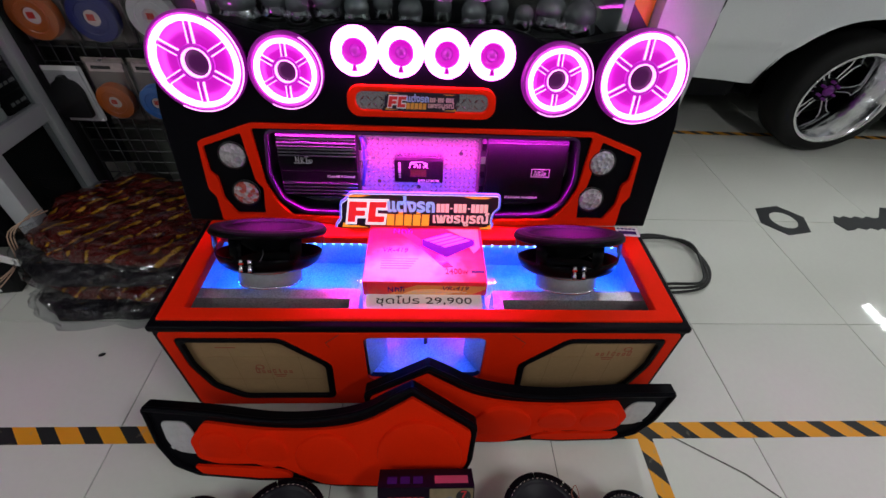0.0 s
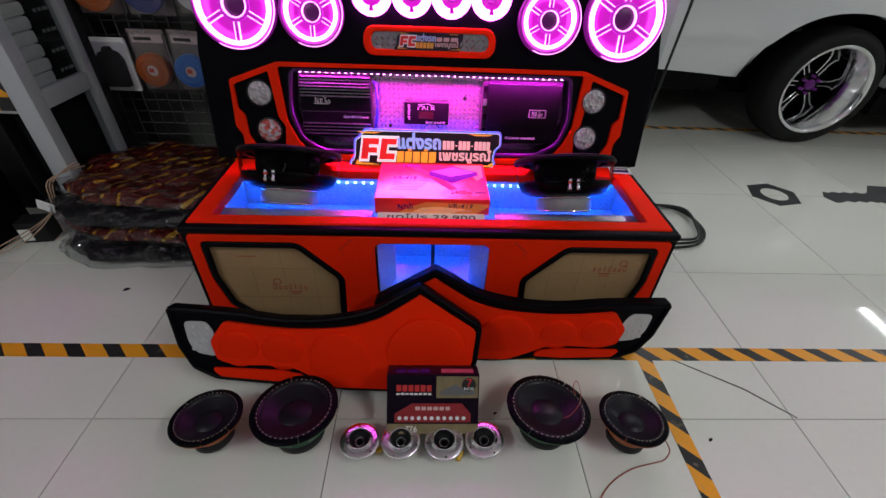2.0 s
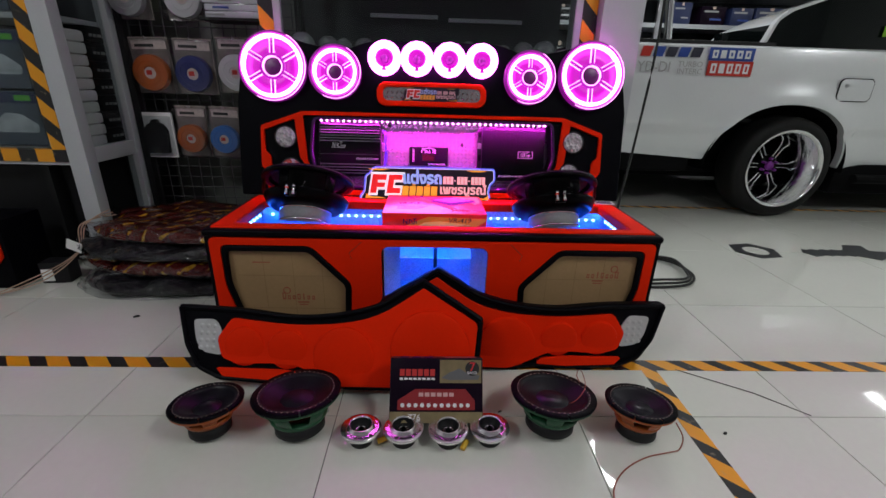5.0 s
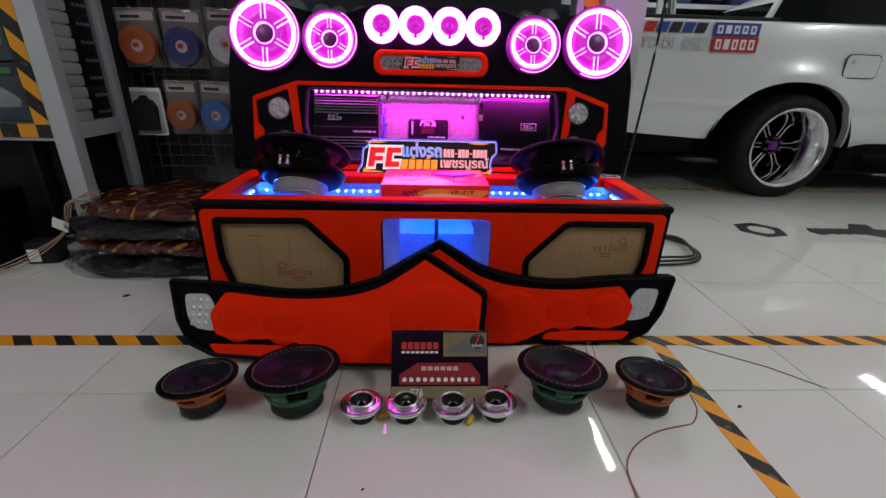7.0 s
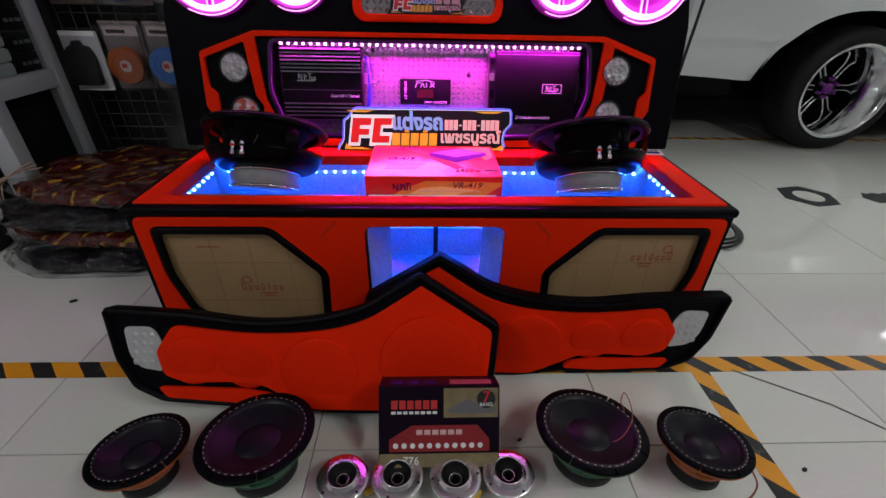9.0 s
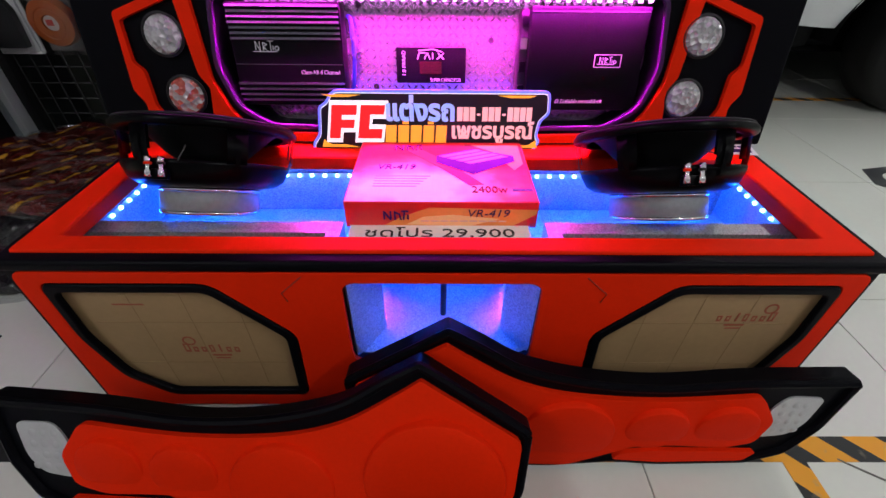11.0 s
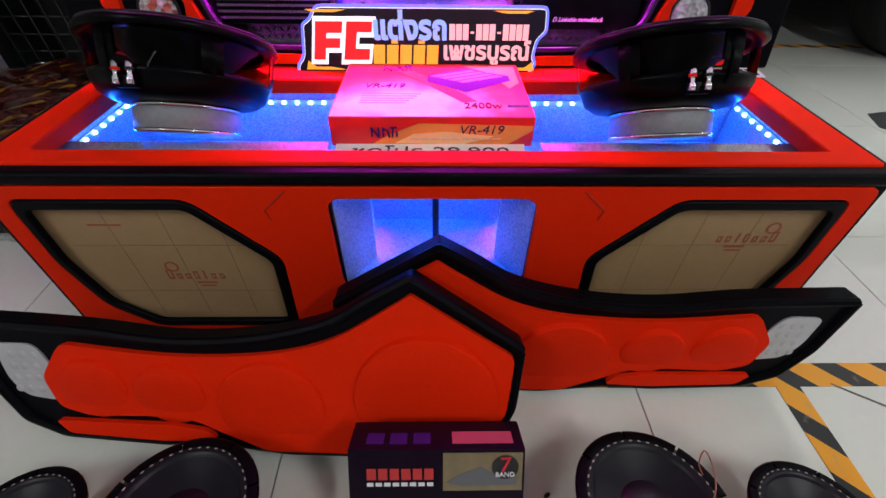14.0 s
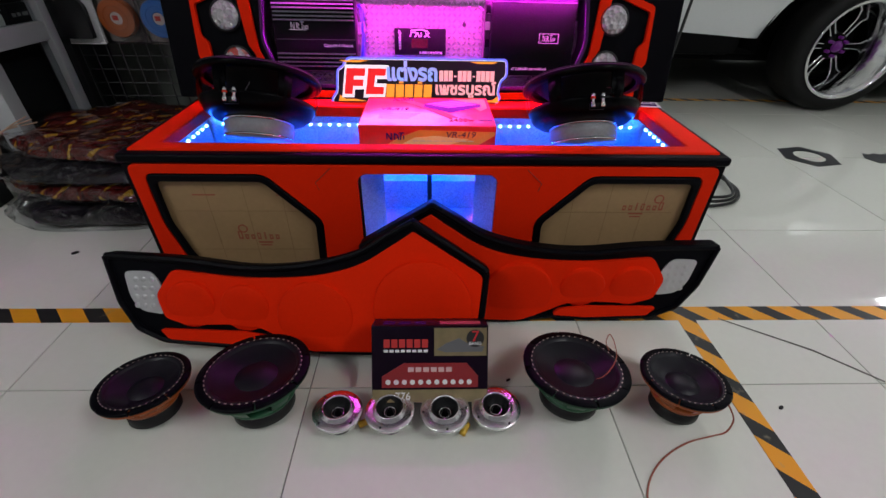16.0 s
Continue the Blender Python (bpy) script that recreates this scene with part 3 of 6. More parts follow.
for sx in (-1, 1):
    c = 0.205
    a, b2 = (c + sx * 0.179, c + sx * 0.632)
    part("baffle", bbox(min(a, b2), max(a, b2), 0.112, 0.145, FL, LEDGE), SILVER_G, sub_box, "silver glitter baffle board")
    part("baffle_return", bbox(c + sx * 0.191 - 0.0125, c + sx * 0.191 + 0.0125, 0.016, 0.1118, FL, LEDGE), SILVER_G, sub_box, "silver glitter baffle board")
    # the splayed sides of the port
    pts = [(c + sx * 0.153, 0.002), (c + sx * 0.110, 0.075), (c + sx * 0.118, 0.085), (c + sx * 0.162, 0.014)]
    bm = plate(pts, 0.200)
    bmesh.ops.transform(bm, matrix=Matrix(((1, 0, 0, 0), (0, 0, 1, 0), (0, -1, 0, 0.343), (0, 0, 0, 1))), verts=bm.verts)
    bmesh.ops.recalc_face_normals(bm, faces=bm.faces[:])
    part("port_cheek", bm, SILVER_G, sub_box, "splayed silver glitter side of the port")
part("port_sill", bbox(0.046, 0.364, 0.006, 0.10, 0.136, 0.1455), SILVER_G, sub_box, "silver glitter sill of the port")
part("port_step", bbox(0.075, 0.335, 0.20, BD - 0.026, FL, 0.22), SILVER_G, sub_box, "silver glitter step inside")
part("brace_rod", lathe([(0, 0), (0.006, 0), (0.006, 0.21), (0, 0.21)], 12), MATTB, sub_box, "black brace rod", pose(0.205, 0.12, FL))


def led_strip(parent, p, q, count, material, name="led"):
    p, q = Vector(p), Vector(q)
    for i in range(count):
        c = p.lerp(q, (i + 0.5) / count)
        part(name, bbox(c.x - 0.003, c.x + 0.003, c.y - 0.003, c.y + 0.003, c.z - 0.0025, c.z + 0.0025), material, parent)


strip = thing("led_strip", pose(0, 0, 0), "blue glowing led strip stuck round the inside of the box", "led strip")
part("tape", bbox(OX0 - 0.02, OX1 + 0.02, BD - 0.027, BD - 0.0245, 0.315, 0.325), WHITE_P, strip)
for sx in (BX0 + 0.0262, BX1 - 0.0282):
    part("tape", bbox(sx, sx + 0.002, 0.15, BD - 0.03, 0.315, 0.325), WHITE_P, strip)
led_strip(strip, (-0.40, BD - 0.029, 0.320), (0.81, BD - 0.029, 0.320), 44, LED_BL)
led_strip(strip, (BX0 + 0.030, 0.155, 0.320), (BX0 + 0.030, 0.35, 0.320), 7, LED_BL)
led_strip(strip, (BX1 - 0.030, 0.155, 0.320), (BX1 - 0.030, 0.35, 0.320), 7, LED_BL)
area("led_strip_light", look((0.205, BD - 0.034, 0.322), (0.205, 0.20, 0.10)), 1.2, 0.008, LED_W, LED_BLUE)
area("led_strip_light", look((BX0 + 0.036, 0.25, 0.322), (0.1, 0.25, 0.14)), 0.19, 0.008, LED_W * 0.12, LED_BLUE)
area("led_strip_light", look((BX1 - 0.036, 0.25, 0.322), (0.3, 0.25, 0.14)), 0.19, 0.008, LED_W * 0.12, LED_BLUE)
# strip added unseen under the middle lid, above the port, to brighten it
part("tape", bbox(0.055, 0.355, 0.087, 0.097, 0.3462, 0.3478), WHITE_P, strip)
led_strip(strip, (0.065, 0.092, 0.3435), (0.345, 0.092, 0.3435), 10, LED_BL)
area("led_strip_light", look((0.205, 0.098, 0.340), (0.205, 0.30, 0.20)), 0.28, 0.008, LED_W * 0.55, LED_BLUE)

# ---------------------------------------------------------------- the upright panel
# In its own frame x runs along it, z up its slope, and -y out of its face.
PM = pose(0, 0.301, 0, -11.31)
K = 1.0198
panel = thing("display_panel", PM, "leaning black vinyl sound panel with red trim, standing on the box", "display panel")
half = [(0.69, 0.388 * K), (0.69, 0.70 * K), (0.678, 0.78 * K), (0.662, 0.855 * K)]
top = [(0.625, 0.905), (0.56, 0.935), (0.49, 0.930), (0.43, 0.915), (0.375, 0.905), (0.30, 0.905), (0.245, 0.925), (0.20, 0.934)]
right = [(CX + x, z) for x, z in half + top]
left = [(CX - x, z) for x, z in reversed(half + top)]
REC = soften([(-0.230, 0.668), (CX, 0.668), (0.620, 0.668), (0.632, 0.545), (0.605, 0.470), (0.545, 0.432), (CX, 0.425), (-0.155, 0.432), (-0.215, 0.470), (-0.242, 0.545)], 0.02)
part("panel_body", plate(right + left, 0.10, [REC]), BLACK_V, panel, bevel=0.006)
outer = [(-0.268, 0.690), (-0.414, 0.638), (-0.416, 0.500), (-0.398, 0.476), (-0.396, 0.402), (CX, 0.398)]
outer = outer + mirror(outer[:-1])
holeA = [(-0.404, 0.624), (-0.296, 0.664), (-0.280, 0.530), (-0.262, 0.505), (-0.270, 0.424), (-0.352, 0.424), (-0.380, 0.472), (-0.384, 0.536), (-0.402, 0.552)]
holeC = [(-0.268, 0.677), (CX, 0.680), (CX + CX + 0.268, 0.677), (0.645, 0.520), (0.618, 0.462), (0.582, 0.420), (CX, 0.412), (-0.192, 0.420), (-0.228, 0.462), (-0.255, 0.520)]
part("red_trim", plate(soften(outer, 0.008, 3), 0.012, [soften(holeA, 0.006, 2), soften(mirror(holeA), 0.006, 2), soften(holeC, 0.008, 2)], y=-0.011), RED_V, panel, "raised red vinyl trim", bevel=0.003)
# The violet light on the lip is put into its base colour.
part("recess_lip", plate(grown(REC, 0.006), 0.012, [grown(REC, -0.003)], y=-0.007), surf("violet_lit_lip", (0.05, 0.01, 0.07), 0.2), panel, "glossy recess lip", bevel=0.002)
# lamps let into the trim
for x, z, lens in ((-0.329, 0.600, LENS_C), (-0.313, 0.490, LENS_R), (0.699, 0.604, LENS_C), (0.690, 0.490, LENS_C)):
    lamp = part("lamp_cup", lathe([(0.0375, 0.002), (0.0400, 0.010), (0.0355, 0.012), (0.0355, 0.002)], 28, m=Matrix.Translation((x, 0, z)) @ pose(0, 0, 0, 90)), MATTB, panel)
    part("lamp_lens", lathe([(0.0360, 0.006), (0.033, 0.013), (0.018, 0.018), (0, 0.019)], 28, m=Matrix.Translation((x, 0, z)) @ pose(0, 0, 0, 90)), lens, lamp, "faceted round lamp lens")


def lozenges(x0, x1, z0, z1, step, long, y, yy):
    """Raised bars of chequer plate."""
    bm = bmesh.new()
    i = 0
    z = z0 + step / 2
    while z < z1:
        x = x0 + step / 2
        j = 0
        while x < x1:
            s = 1 if (i + j) % 2 else -1
            d, w = Vector((0.7071, 0.7071 * s)) * long, Vector((-0.7071 * s, 0.7071)) * long * 0.28
            c = Vector((x, z))
            ps = [c + d, c + w, c - d, c - w]
            vs = [bm.verts.new((p.x, y, p.y)) for p in ps]
            t = bm.verts.new((c.x, yy, c.y))
            for k in range(4):
                bm.faces.new([vs[k], vs[(k + 1) % 4], t])
            x += step
            j += 1
        z += step
        i += 1
    bmesh.ops.recalc_face_normals(bm, faces=bm.faces[:])
    return bm


DEEP = 0.075
back = part("recess_plate", bbox(-0.255, 0.645, DEEP, DEEP + 0.006, 0.415, 0.68), PLATE, panel, "aluminium chequer plate in the recess")
part("chequer_relief", lozenges(-0.24, 0.63, 0.42, 0.675, 0.0145, 0.0088, DEEP + 0.0003, DEEP - 0.0040), PLATE, back, kind="stuff")
part("recess_shelf", bbox(-0.22, 0.61, 0.004, DEEP, 0.420, 0.426), PLATE, panel, "aluminium strip below the amplifiers")
for x, z in ((0.058, 0.50), (0.303, 0.592), (0.33, 0.465), (0.178, 0.483), (0.03, 0.655)):
    part("plate_hole", lathe([(0, 0), (0.006, 0), (0.0065, -0.001)], 14, m=Matrix.Translation((x, DEEP - 0.0005, z)) @ pose(0, 0, 0, 90)), MATTB, back)
mstrip = thing("led_strip", PM, "magenta glowing led strip along the top of the recess", "led strip")
part("tape", bbox(-0.225, 0.615, 0.020, 0.028, 0.6655, 0.6675), WHITE_P, mstrip)
led_strip(mstrip, (-0.22, 0.024, 0.6635), (0.61, 0.024, 0.6635), 42, LED_MAG)
area("recess_led_light", PM @ look((CX, 0.0125, 0.661), (CX, 0.040, 0.48)), 0.82, 0.006, MAG_W, MAGENTA).data.spread = radians(125)


def ring_light(x, z, r, hot0, hot1, label, group):
    """A round see-through speaker cover: a dim clear rim, a glowing tube and spokes edged with light."""
    t = thing("speaker_light_ring", PM @ pose(x, 0, z, 90), label, "ring light", group)
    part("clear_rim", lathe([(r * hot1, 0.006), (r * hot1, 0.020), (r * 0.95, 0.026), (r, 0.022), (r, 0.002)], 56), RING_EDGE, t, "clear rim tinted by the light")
    # A highlight along one side of the rim, drawn as a glowing arc.
    part("rim_line", lathe([(r * 0.965, 0.0245), (r * 0.970, 0.0275), (r * 0.992, 0.0255), (r * 0.995, 0.022)], 56, a0=-118, a1=62), RING_LINE, t, "highlight on the clear rim's edge, drawn as a glowing arc")
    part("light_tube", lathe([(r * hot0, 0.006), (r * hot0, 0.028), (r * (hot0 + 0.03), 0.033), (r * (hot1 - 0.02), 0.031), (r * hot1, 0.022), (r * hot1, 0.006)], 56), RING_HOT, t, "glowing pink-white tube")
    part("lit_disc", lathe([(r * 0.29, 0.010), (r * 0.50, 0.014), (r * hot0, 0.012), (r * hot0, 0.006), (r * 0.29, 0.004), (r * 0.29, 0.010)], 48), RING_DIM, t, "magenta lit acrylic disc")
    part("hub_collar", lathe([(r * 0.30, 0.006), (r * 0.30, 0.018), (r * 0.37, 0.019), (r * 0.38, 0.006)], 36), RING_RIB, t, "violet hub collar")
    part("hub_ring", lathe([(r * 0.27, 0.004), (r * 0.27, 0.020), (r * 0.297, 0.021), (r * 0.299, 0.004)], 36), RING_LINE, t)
    part("hub", lathe([(r * 0.27, 0.008), (r * 0.16, 0.012), (0, 0.010)], 28), RING_HUB, t, "dark hub with the ring's spill put in as faint violet glow")
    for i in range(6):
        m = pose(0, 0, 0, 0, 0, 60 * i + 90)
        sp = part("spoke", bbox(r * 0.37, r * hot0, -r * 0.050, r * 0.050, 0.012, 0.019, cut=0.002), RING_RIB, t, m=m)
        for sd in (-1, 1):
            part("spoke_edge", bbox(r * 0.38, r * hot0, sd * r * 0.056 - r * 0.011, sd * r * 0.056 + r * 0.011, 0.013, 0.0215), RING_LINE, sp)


def tweeter_ring(x, z):
    r = 0.0565
    t = thing("tweeter_light_ring", PM @ pose(x, 0, z, 90), "round tweeter with a broad glowing magenta ring", "ring light", "tweeter rings on the panel")
    part("light_ring", lathe([(0.0315, 0.004), (0.0305, 0.020), (0.039, 0.029), (0.049, 0.027), (r, 0.018), (r, 0.002)], 44), RING_HOT, t, "glowing pink-white ring")
    part("throat", lathe([(0.0312, 0.017), (0.024, 0.008), (0.015, 0.005), (0, 0.005)], 32), RING_THROAT, t, "throat with the ring's spill put in as magenta glow")
    part("phase_plug", lathe([(0.015, 0.005), (0.012, 0.012), (0.006, 0.016), (0, 0.017)], 24), RING_EDGE, t, "plug with the ring's spill put in as dim violet glow")
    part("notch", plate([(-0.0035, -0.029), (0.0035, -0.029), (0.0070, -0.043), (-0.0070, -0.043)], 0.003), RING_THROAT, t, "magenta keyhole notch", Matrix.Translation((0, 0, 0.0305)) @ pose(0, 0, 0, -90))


ring_light(CX - 0.557, 0.818 * K, 0.115, 0.80, 0.905, "large round speaker cover glowing magenta with six spokes", "large ring lights on the panel")
ring_light(CX + 0.550, 0.818 * K, 0.115, 0.80, 0.905, "large round speaker cover glowing magenta with six spokes", "large ring lights on the panel")
ring_light(CX - 0.345, 0.806 * K, 0.090, 0.715, 0.835, "smaller round speaker cover glowing magenta with six spokes", "small ring lights on the panel")
ring_light(CX + 0.333, 0.806 * K, 0.090, 0.715, 0.835, "smaller round speaker cover glowing magenta with six spokes", "small ring lights on the panel")
for i in range(4):
    tweeter_ring(0.020 + 0.1125 * i, 0.856 * K)

# the badge between rings and recess
BADGE = rounded(-0.008, 0.378, 0.716, 0.796, 0.032)
BADGE_IN = rounded(0.014, 0.358, 0.734, 0.780, 0.020)
badge = part("badge_frame", plate(BADGE, 0.016, [BADGE_IN], y=-0.014), RED_V, panel, "red padded badge frame", bevel=0.005)
part("badge_plate", plate(grown(BADGE_IN, 0.003), 0.004, y=-0.005), PLATE, badge, "chequer plate in the badge")
part("badge_relief", lozenges(0.022, 0.350, 0.737, 0.778, 0.0165, 0.010, -0.0052, -0.0092), PLATE, badge, kind="stuff")


def sign_shapes(parent, w, h, y, s_red, s_white, s_blue, s_orange, s_pink):
    """The bright shapes of the shop sign: two big slanted red marks and rows of plain bars."""
    def slant(x0, x1, z0, z1, k, mat, name, dy=0.0):
        part(name, plate([(x0 + k * (z0 + h / 2), z0), (x1 + k * (z0 + h / 2), z0), (x1 + k * (z1 + h / 2), z1), (x0 + k * (z1 + h / 2), z1)], 0.0012, y=y - 0.0012 - dy), mat, parent)
    k = 0.16
    f = [(-0.435, -0.26, -0.39, 0.25), (-0.39, 0.10, -0.33, 0.25), (-0.39, -0.10, -0.335, 0.03), (-0.315, -0.26, -0.272, 0.25), (-0.272, 0.11, -0.215, 0.25), (-0.272, -0.26, -0.215, -0.11)]
    for x0, z0, x1, z1 in f:
        slant(x0 * w, x1 * w, z0 * h, z1 * h, k, s_red, "red_mark", 0.0012)
        slant((x0 - 0.011) * w, (x1 + 0.011) * w, (z0 - 0.065) * h, (z1 + 0.065) * h, k, s_white, "red_mark_edge", 0.0002 * f.index((x0, z0, x1, z1)) / 6)
    # words on the sign; the number beside them stays plain bars
    lettering("writing", "แต่งรถ", 0.4 * h, s_blue, parent, pose(-0.040 * w, y - 0.0016, 0.205 * h) @ FACE, 0.285 * w, 0.0, 0.0006, 0.017 * h, 0.40 * h)
    lettering("writing", "เพชรบูรณ์", 0.3 * h, s_pink, parent, pose(0.262 * w, y - 0.0016, -0.165 * h) @ FACE, 0.345 * w, 0.0, 0.0006, 0.010 * h, 0.36 * h)
    for i in range(12):
        if i in (3, 7):
            slant((0.118 + i * 0.0262) * w, (0.132 + i * 0.0262) * w, 0.10 * h, 0.13 * h, 0.0, s_pink, "pink_bar")
            continue
        x0 = 0.114 + i * 0.0262
        slant(x0 * w, (x0 + 0.0225) * w, 0.015 * h, 0.225 * h, 0.0, s_pink, "pink_bar")
    for i in range(5):
        x0 = -0.192 + i * 0.053
        slant(x0 * w, (x0 + 0.045) * w, -0.345 * h, -0.055 * h, k * 0.4, s_orange, "orange_bar")
    for i in (1, 3):
        slant((-0.175 + i * 0.053) * w, (-0.150 + i * 0.053) * w, -0.035 * h, 0.005 * h, k * 0.4, s_orange, "orange_bar")
    for sx in (-1, 1):
        part("orange_flash", plate([(sx * 0.46 * w, -0.40 * h), (sx * 0.30 * w, -0.40 * h), (sx * 0.36 * w, -0.36 * h), (sx * 0.42 * w, -0.36 * h), (sx * 0.45 * w, -0.28 * h)][::sx], 0.001, y=y - 0.001), s_orange, parent)
        part("orange_flash", plate([(sx * 0.44 * w, 0.40 * h), (sx * 0.28 * w, 0.40 * h), (sx * 0.33 * w, 0.365 * h), (sx * 0.41 * w, 0.365 * h)][::-sx], 0.001, y=y - 0.001), s_orange, parent)


P_RED, P_BLUE, P_ORANGE, P_PINK = (surf(n, c, 0.4) for n, c in (("red_print", (0.55, 0.03, 0.03)), ("pale_blue_print", (0.3, 0.42, 0.7)), ("orange_print", (0.7, 0.33, 0.05)), ("pink_print", (0.55, 0.35, 0.35))))
SIGN_OUT = [(-0.5, -0.5), (0.44, -0.5), (0.47, -0.30), (0.455, -0.22), (0.465, 0.02), (0.50, 0.12), (0.495, 0.46), (-0.40, 0.46), (-0.43, 0.28), (-0.46, 0.22), (-0.47, -0.22), (-0.50, -0.34)]
small = part("badge_sign", plate([(x * 0.20, z * 0.052) for x, z in SIGN_OUT], 0.004, y=-0.004), SIGN_DARK, badge, "small printed badge", pose(0.182, -0.008, 0.757))
sign_shapes(small, 0.20, 0.052, -0.004, P_RED, INK_W, P_BLUE, P_ORANGE, P_PINK)

sign = thing("shop_sign", PM @ pose(0.176, -0.012, 0.4445), "lit shop sign with glowing violet-blue edge leaning on the panel", "sign")
SW, SH = 0.487, 0.130
base = soften([(x * SW, z * SH) for x, z in SIGN_OUT], 0.012, 3)
part("glowing_edge", plate(grown(base, 0.001), 0.010, y=-0.010), SIGN_EDGE, sign, "glowing violet-blue acrylic edge", bevel=0.002)
part("white_line", plate(grown(base, -0.0042), 0.001, y=-0.011), S_WHITE, sign)
part("sign_face", plate(grown(base, -0.0056), 0.002, y=-0.0125), SIGN_DARK, sign, "dark printed sign face")
sign_shapes(sign, SW, SH, -0.0125, S_RED, S_WHITE, S_BLUE, S_ORANGE, S_PINK)

# ---------------------------------------------------------------- amplifiers and capacitor in the recess
AMP = surf("brushed_black_amplifier", (0.003, 0.003, 0.004), 0.42, var=0.1, spec=0.07)
AMPF = surf("violet_grey_fins", (0.22, 0.2, 0.26), 0.25, metal=0.9, var=0.1)
amp = thing("amplifier", PM @ pose(-0.110, DEEP, 0.560), "black four channel car amplifier with silver fins, screwed in the recess", "amplifier")
part("body", bbox(-0.108, 0.112, -0.050, -0.001, -0.092, 0.098, cut=0.003), AMP, amp)
for i in range(7):
    z = 0.092 - i * 0.0095
    part("fin", bbox(-0.106, 0.110, -0.059 if i in (0, 2, 3) else -0.055, -0.050, z - 0.003, z + 0.0015), AMPF, amp)
for i in range(4):
    z = -0.048 - i * 0.0105
    part("fin", bbox(-0.106, 0.110, -0.057, -0.050, z - 0.003, z + 0.0015), AMPF, amp)
part("line", bbox(-0.106, 0.110, -0.0506, -0.050, -0.0135, -0.0125), AMPF, amp)
lettering("writing", "Class-AB 4 Channel", 0.011, INK_W, amp, pose(0.063, -0.0508, -0.028) @ FACE, 0.078)
part("cable", tube(curved([(0.118, -0.006, 0.075), (0.128, -0.022, 0.06), (0.128, -0.024, -0.02), (0.118, -0.01, -0.07)]), 0.0042), BLUE_C, amp, "blue sleeved cable")


def wave_mark(parent, x, z, w, y):
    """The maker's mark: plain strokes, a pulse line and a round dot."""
    h = w * 0.42
    for i, (a, b, c, d) in enumerate(((-0.42, -0.3, -0.42, 0.5), (-0.42, 0.5, -0.25, -0.4), (-0.25, -0.4, -0.25, 0.45), (-0.12, -0.35, -0.12, 0.4), (-0.12, 0.4, 0.03, 0.2), (0.03, 0.2, -0.12, 0.0), (-0.12, 0.0, 0.06, -0.4), (0.08, 0.5, 0.30, 0.5), (0.18, 0.5, 0.18, -0.35), (0.27, 0.1, 0.27, -0.3), (-0.55, -0.4, 0.40, -0.42))):
        part("mark_stroke", tube([(x + a * w, y, z + b * h), (x + c * w, y, z + d * h)], w * 0.014, 5), INK_W, parent)
    part("mark_dot", lathe([(w * 0.06, 0), (w * 0.09, 0), (w * 0.09, 0.0006), (w * 0.06, 0.0006)], 14, m=Matrix.Translation((x + 0.42 * w, y, z - 0.12 * h)) @ pose(0, 0, 0, 90)), INK_W, parent)


wave_mark(amp, -0.040, 0.019, 0.05, -0.0508)
amp2 = thing("amplifier", PM @ pose(0.485, DEEP, 0.560), "plain black monoblock car amplifier, screwed in the recess", "amplifier")
part("body", bbox(-0.112, 0.120, -0.056, -0.001, -0.098, 0.094, cut=0.003), AMP, amp2)
part("end_plate", bbox(-0.128, -0.112, -0.040, -0.001, -0.094, 0.090, cut=0.002), MATTB, amp2)
for z in (-0.06, -0.015, 0.028, 0.068):
    part("terminal", bbox(-0.127, -0.114, -0.044, -0.040, z - 0.010, z + 0.010), STEEL if z > 0 and z < 0.05 else GLOSSB, amp2, "screw terminal")
part("top_line", bbox(-0.110, 0.118, -0.0568, -0.056, 0.084, 0.086), AMPF, amp2)
mark = part("mark_frame", plate(rounded(0.022, 0.076, -0.014, 0.010, 0.001), 0.001, [rounded(0.0230, 0.0750, -0.0130, 0.0090, 0.0005)], y=-0.057), INK_W, amp2)
wave_mark(mark, 0.048, -0.002, 0.036, -0.0568)
lettering("writing", "D Linkable monoblock", 0.011, INK_W, amp2, pose(0.000, -0.0568, -0.080) @ FACE, 0.10, 0.4)
cap = thing("capacitor", PM @ pose(0.178, DEEP, 0.5455), "small black super capacitor with white writing, on the chequer plate", "capacitor")
part("body", bbox(-0.072, 0.072, -0.034, -0.001, -0.034, 0.034, cut=0.002), AMP, cap)
lettering("writing", "SUPER CAPACITOR", 0.0095, INK_W, cap, pose(0.030, -0.0346, -0.028) @ FACE, 0.064)
lettering("writing", "1.0 FARAD", 0.010, INK_W, cap, pose(-0.056, -0.0346, 0.004) @ pose(0, 0, 0, 0, -90) @ FACE, 0.046)
part("display", bbox(-0.024, 0.022, -0.0348, -0.034, -0.016, 0.008), surf("dark_red_display", (0.02, 0.002, 0.006), 0.15), cap, "dark red display window")
for a in ((-0.028, 0.012, -0.024, 0.024), (-0.024, 0.024, -0.012, 0.024), (-0.014, 0.012, -0.008, 0.024), (-0.008, 0.024, -0.002, 0.012), (0.003, 0.012, 0.003, 0.024), (0.012, 0.012, 0.026, 0.024), (0.026, 0.012, 0.014, 0.024), (-0.026, 0.028, 0.004, 0.031), (0.004, 0.031, 0.022, 0.026)):
    part("mark_stroke", tube([(a[0], -0.0348, a[1]), (a[2], -0.0348, a[3])], 0.0009, 5), INK_W, cap)


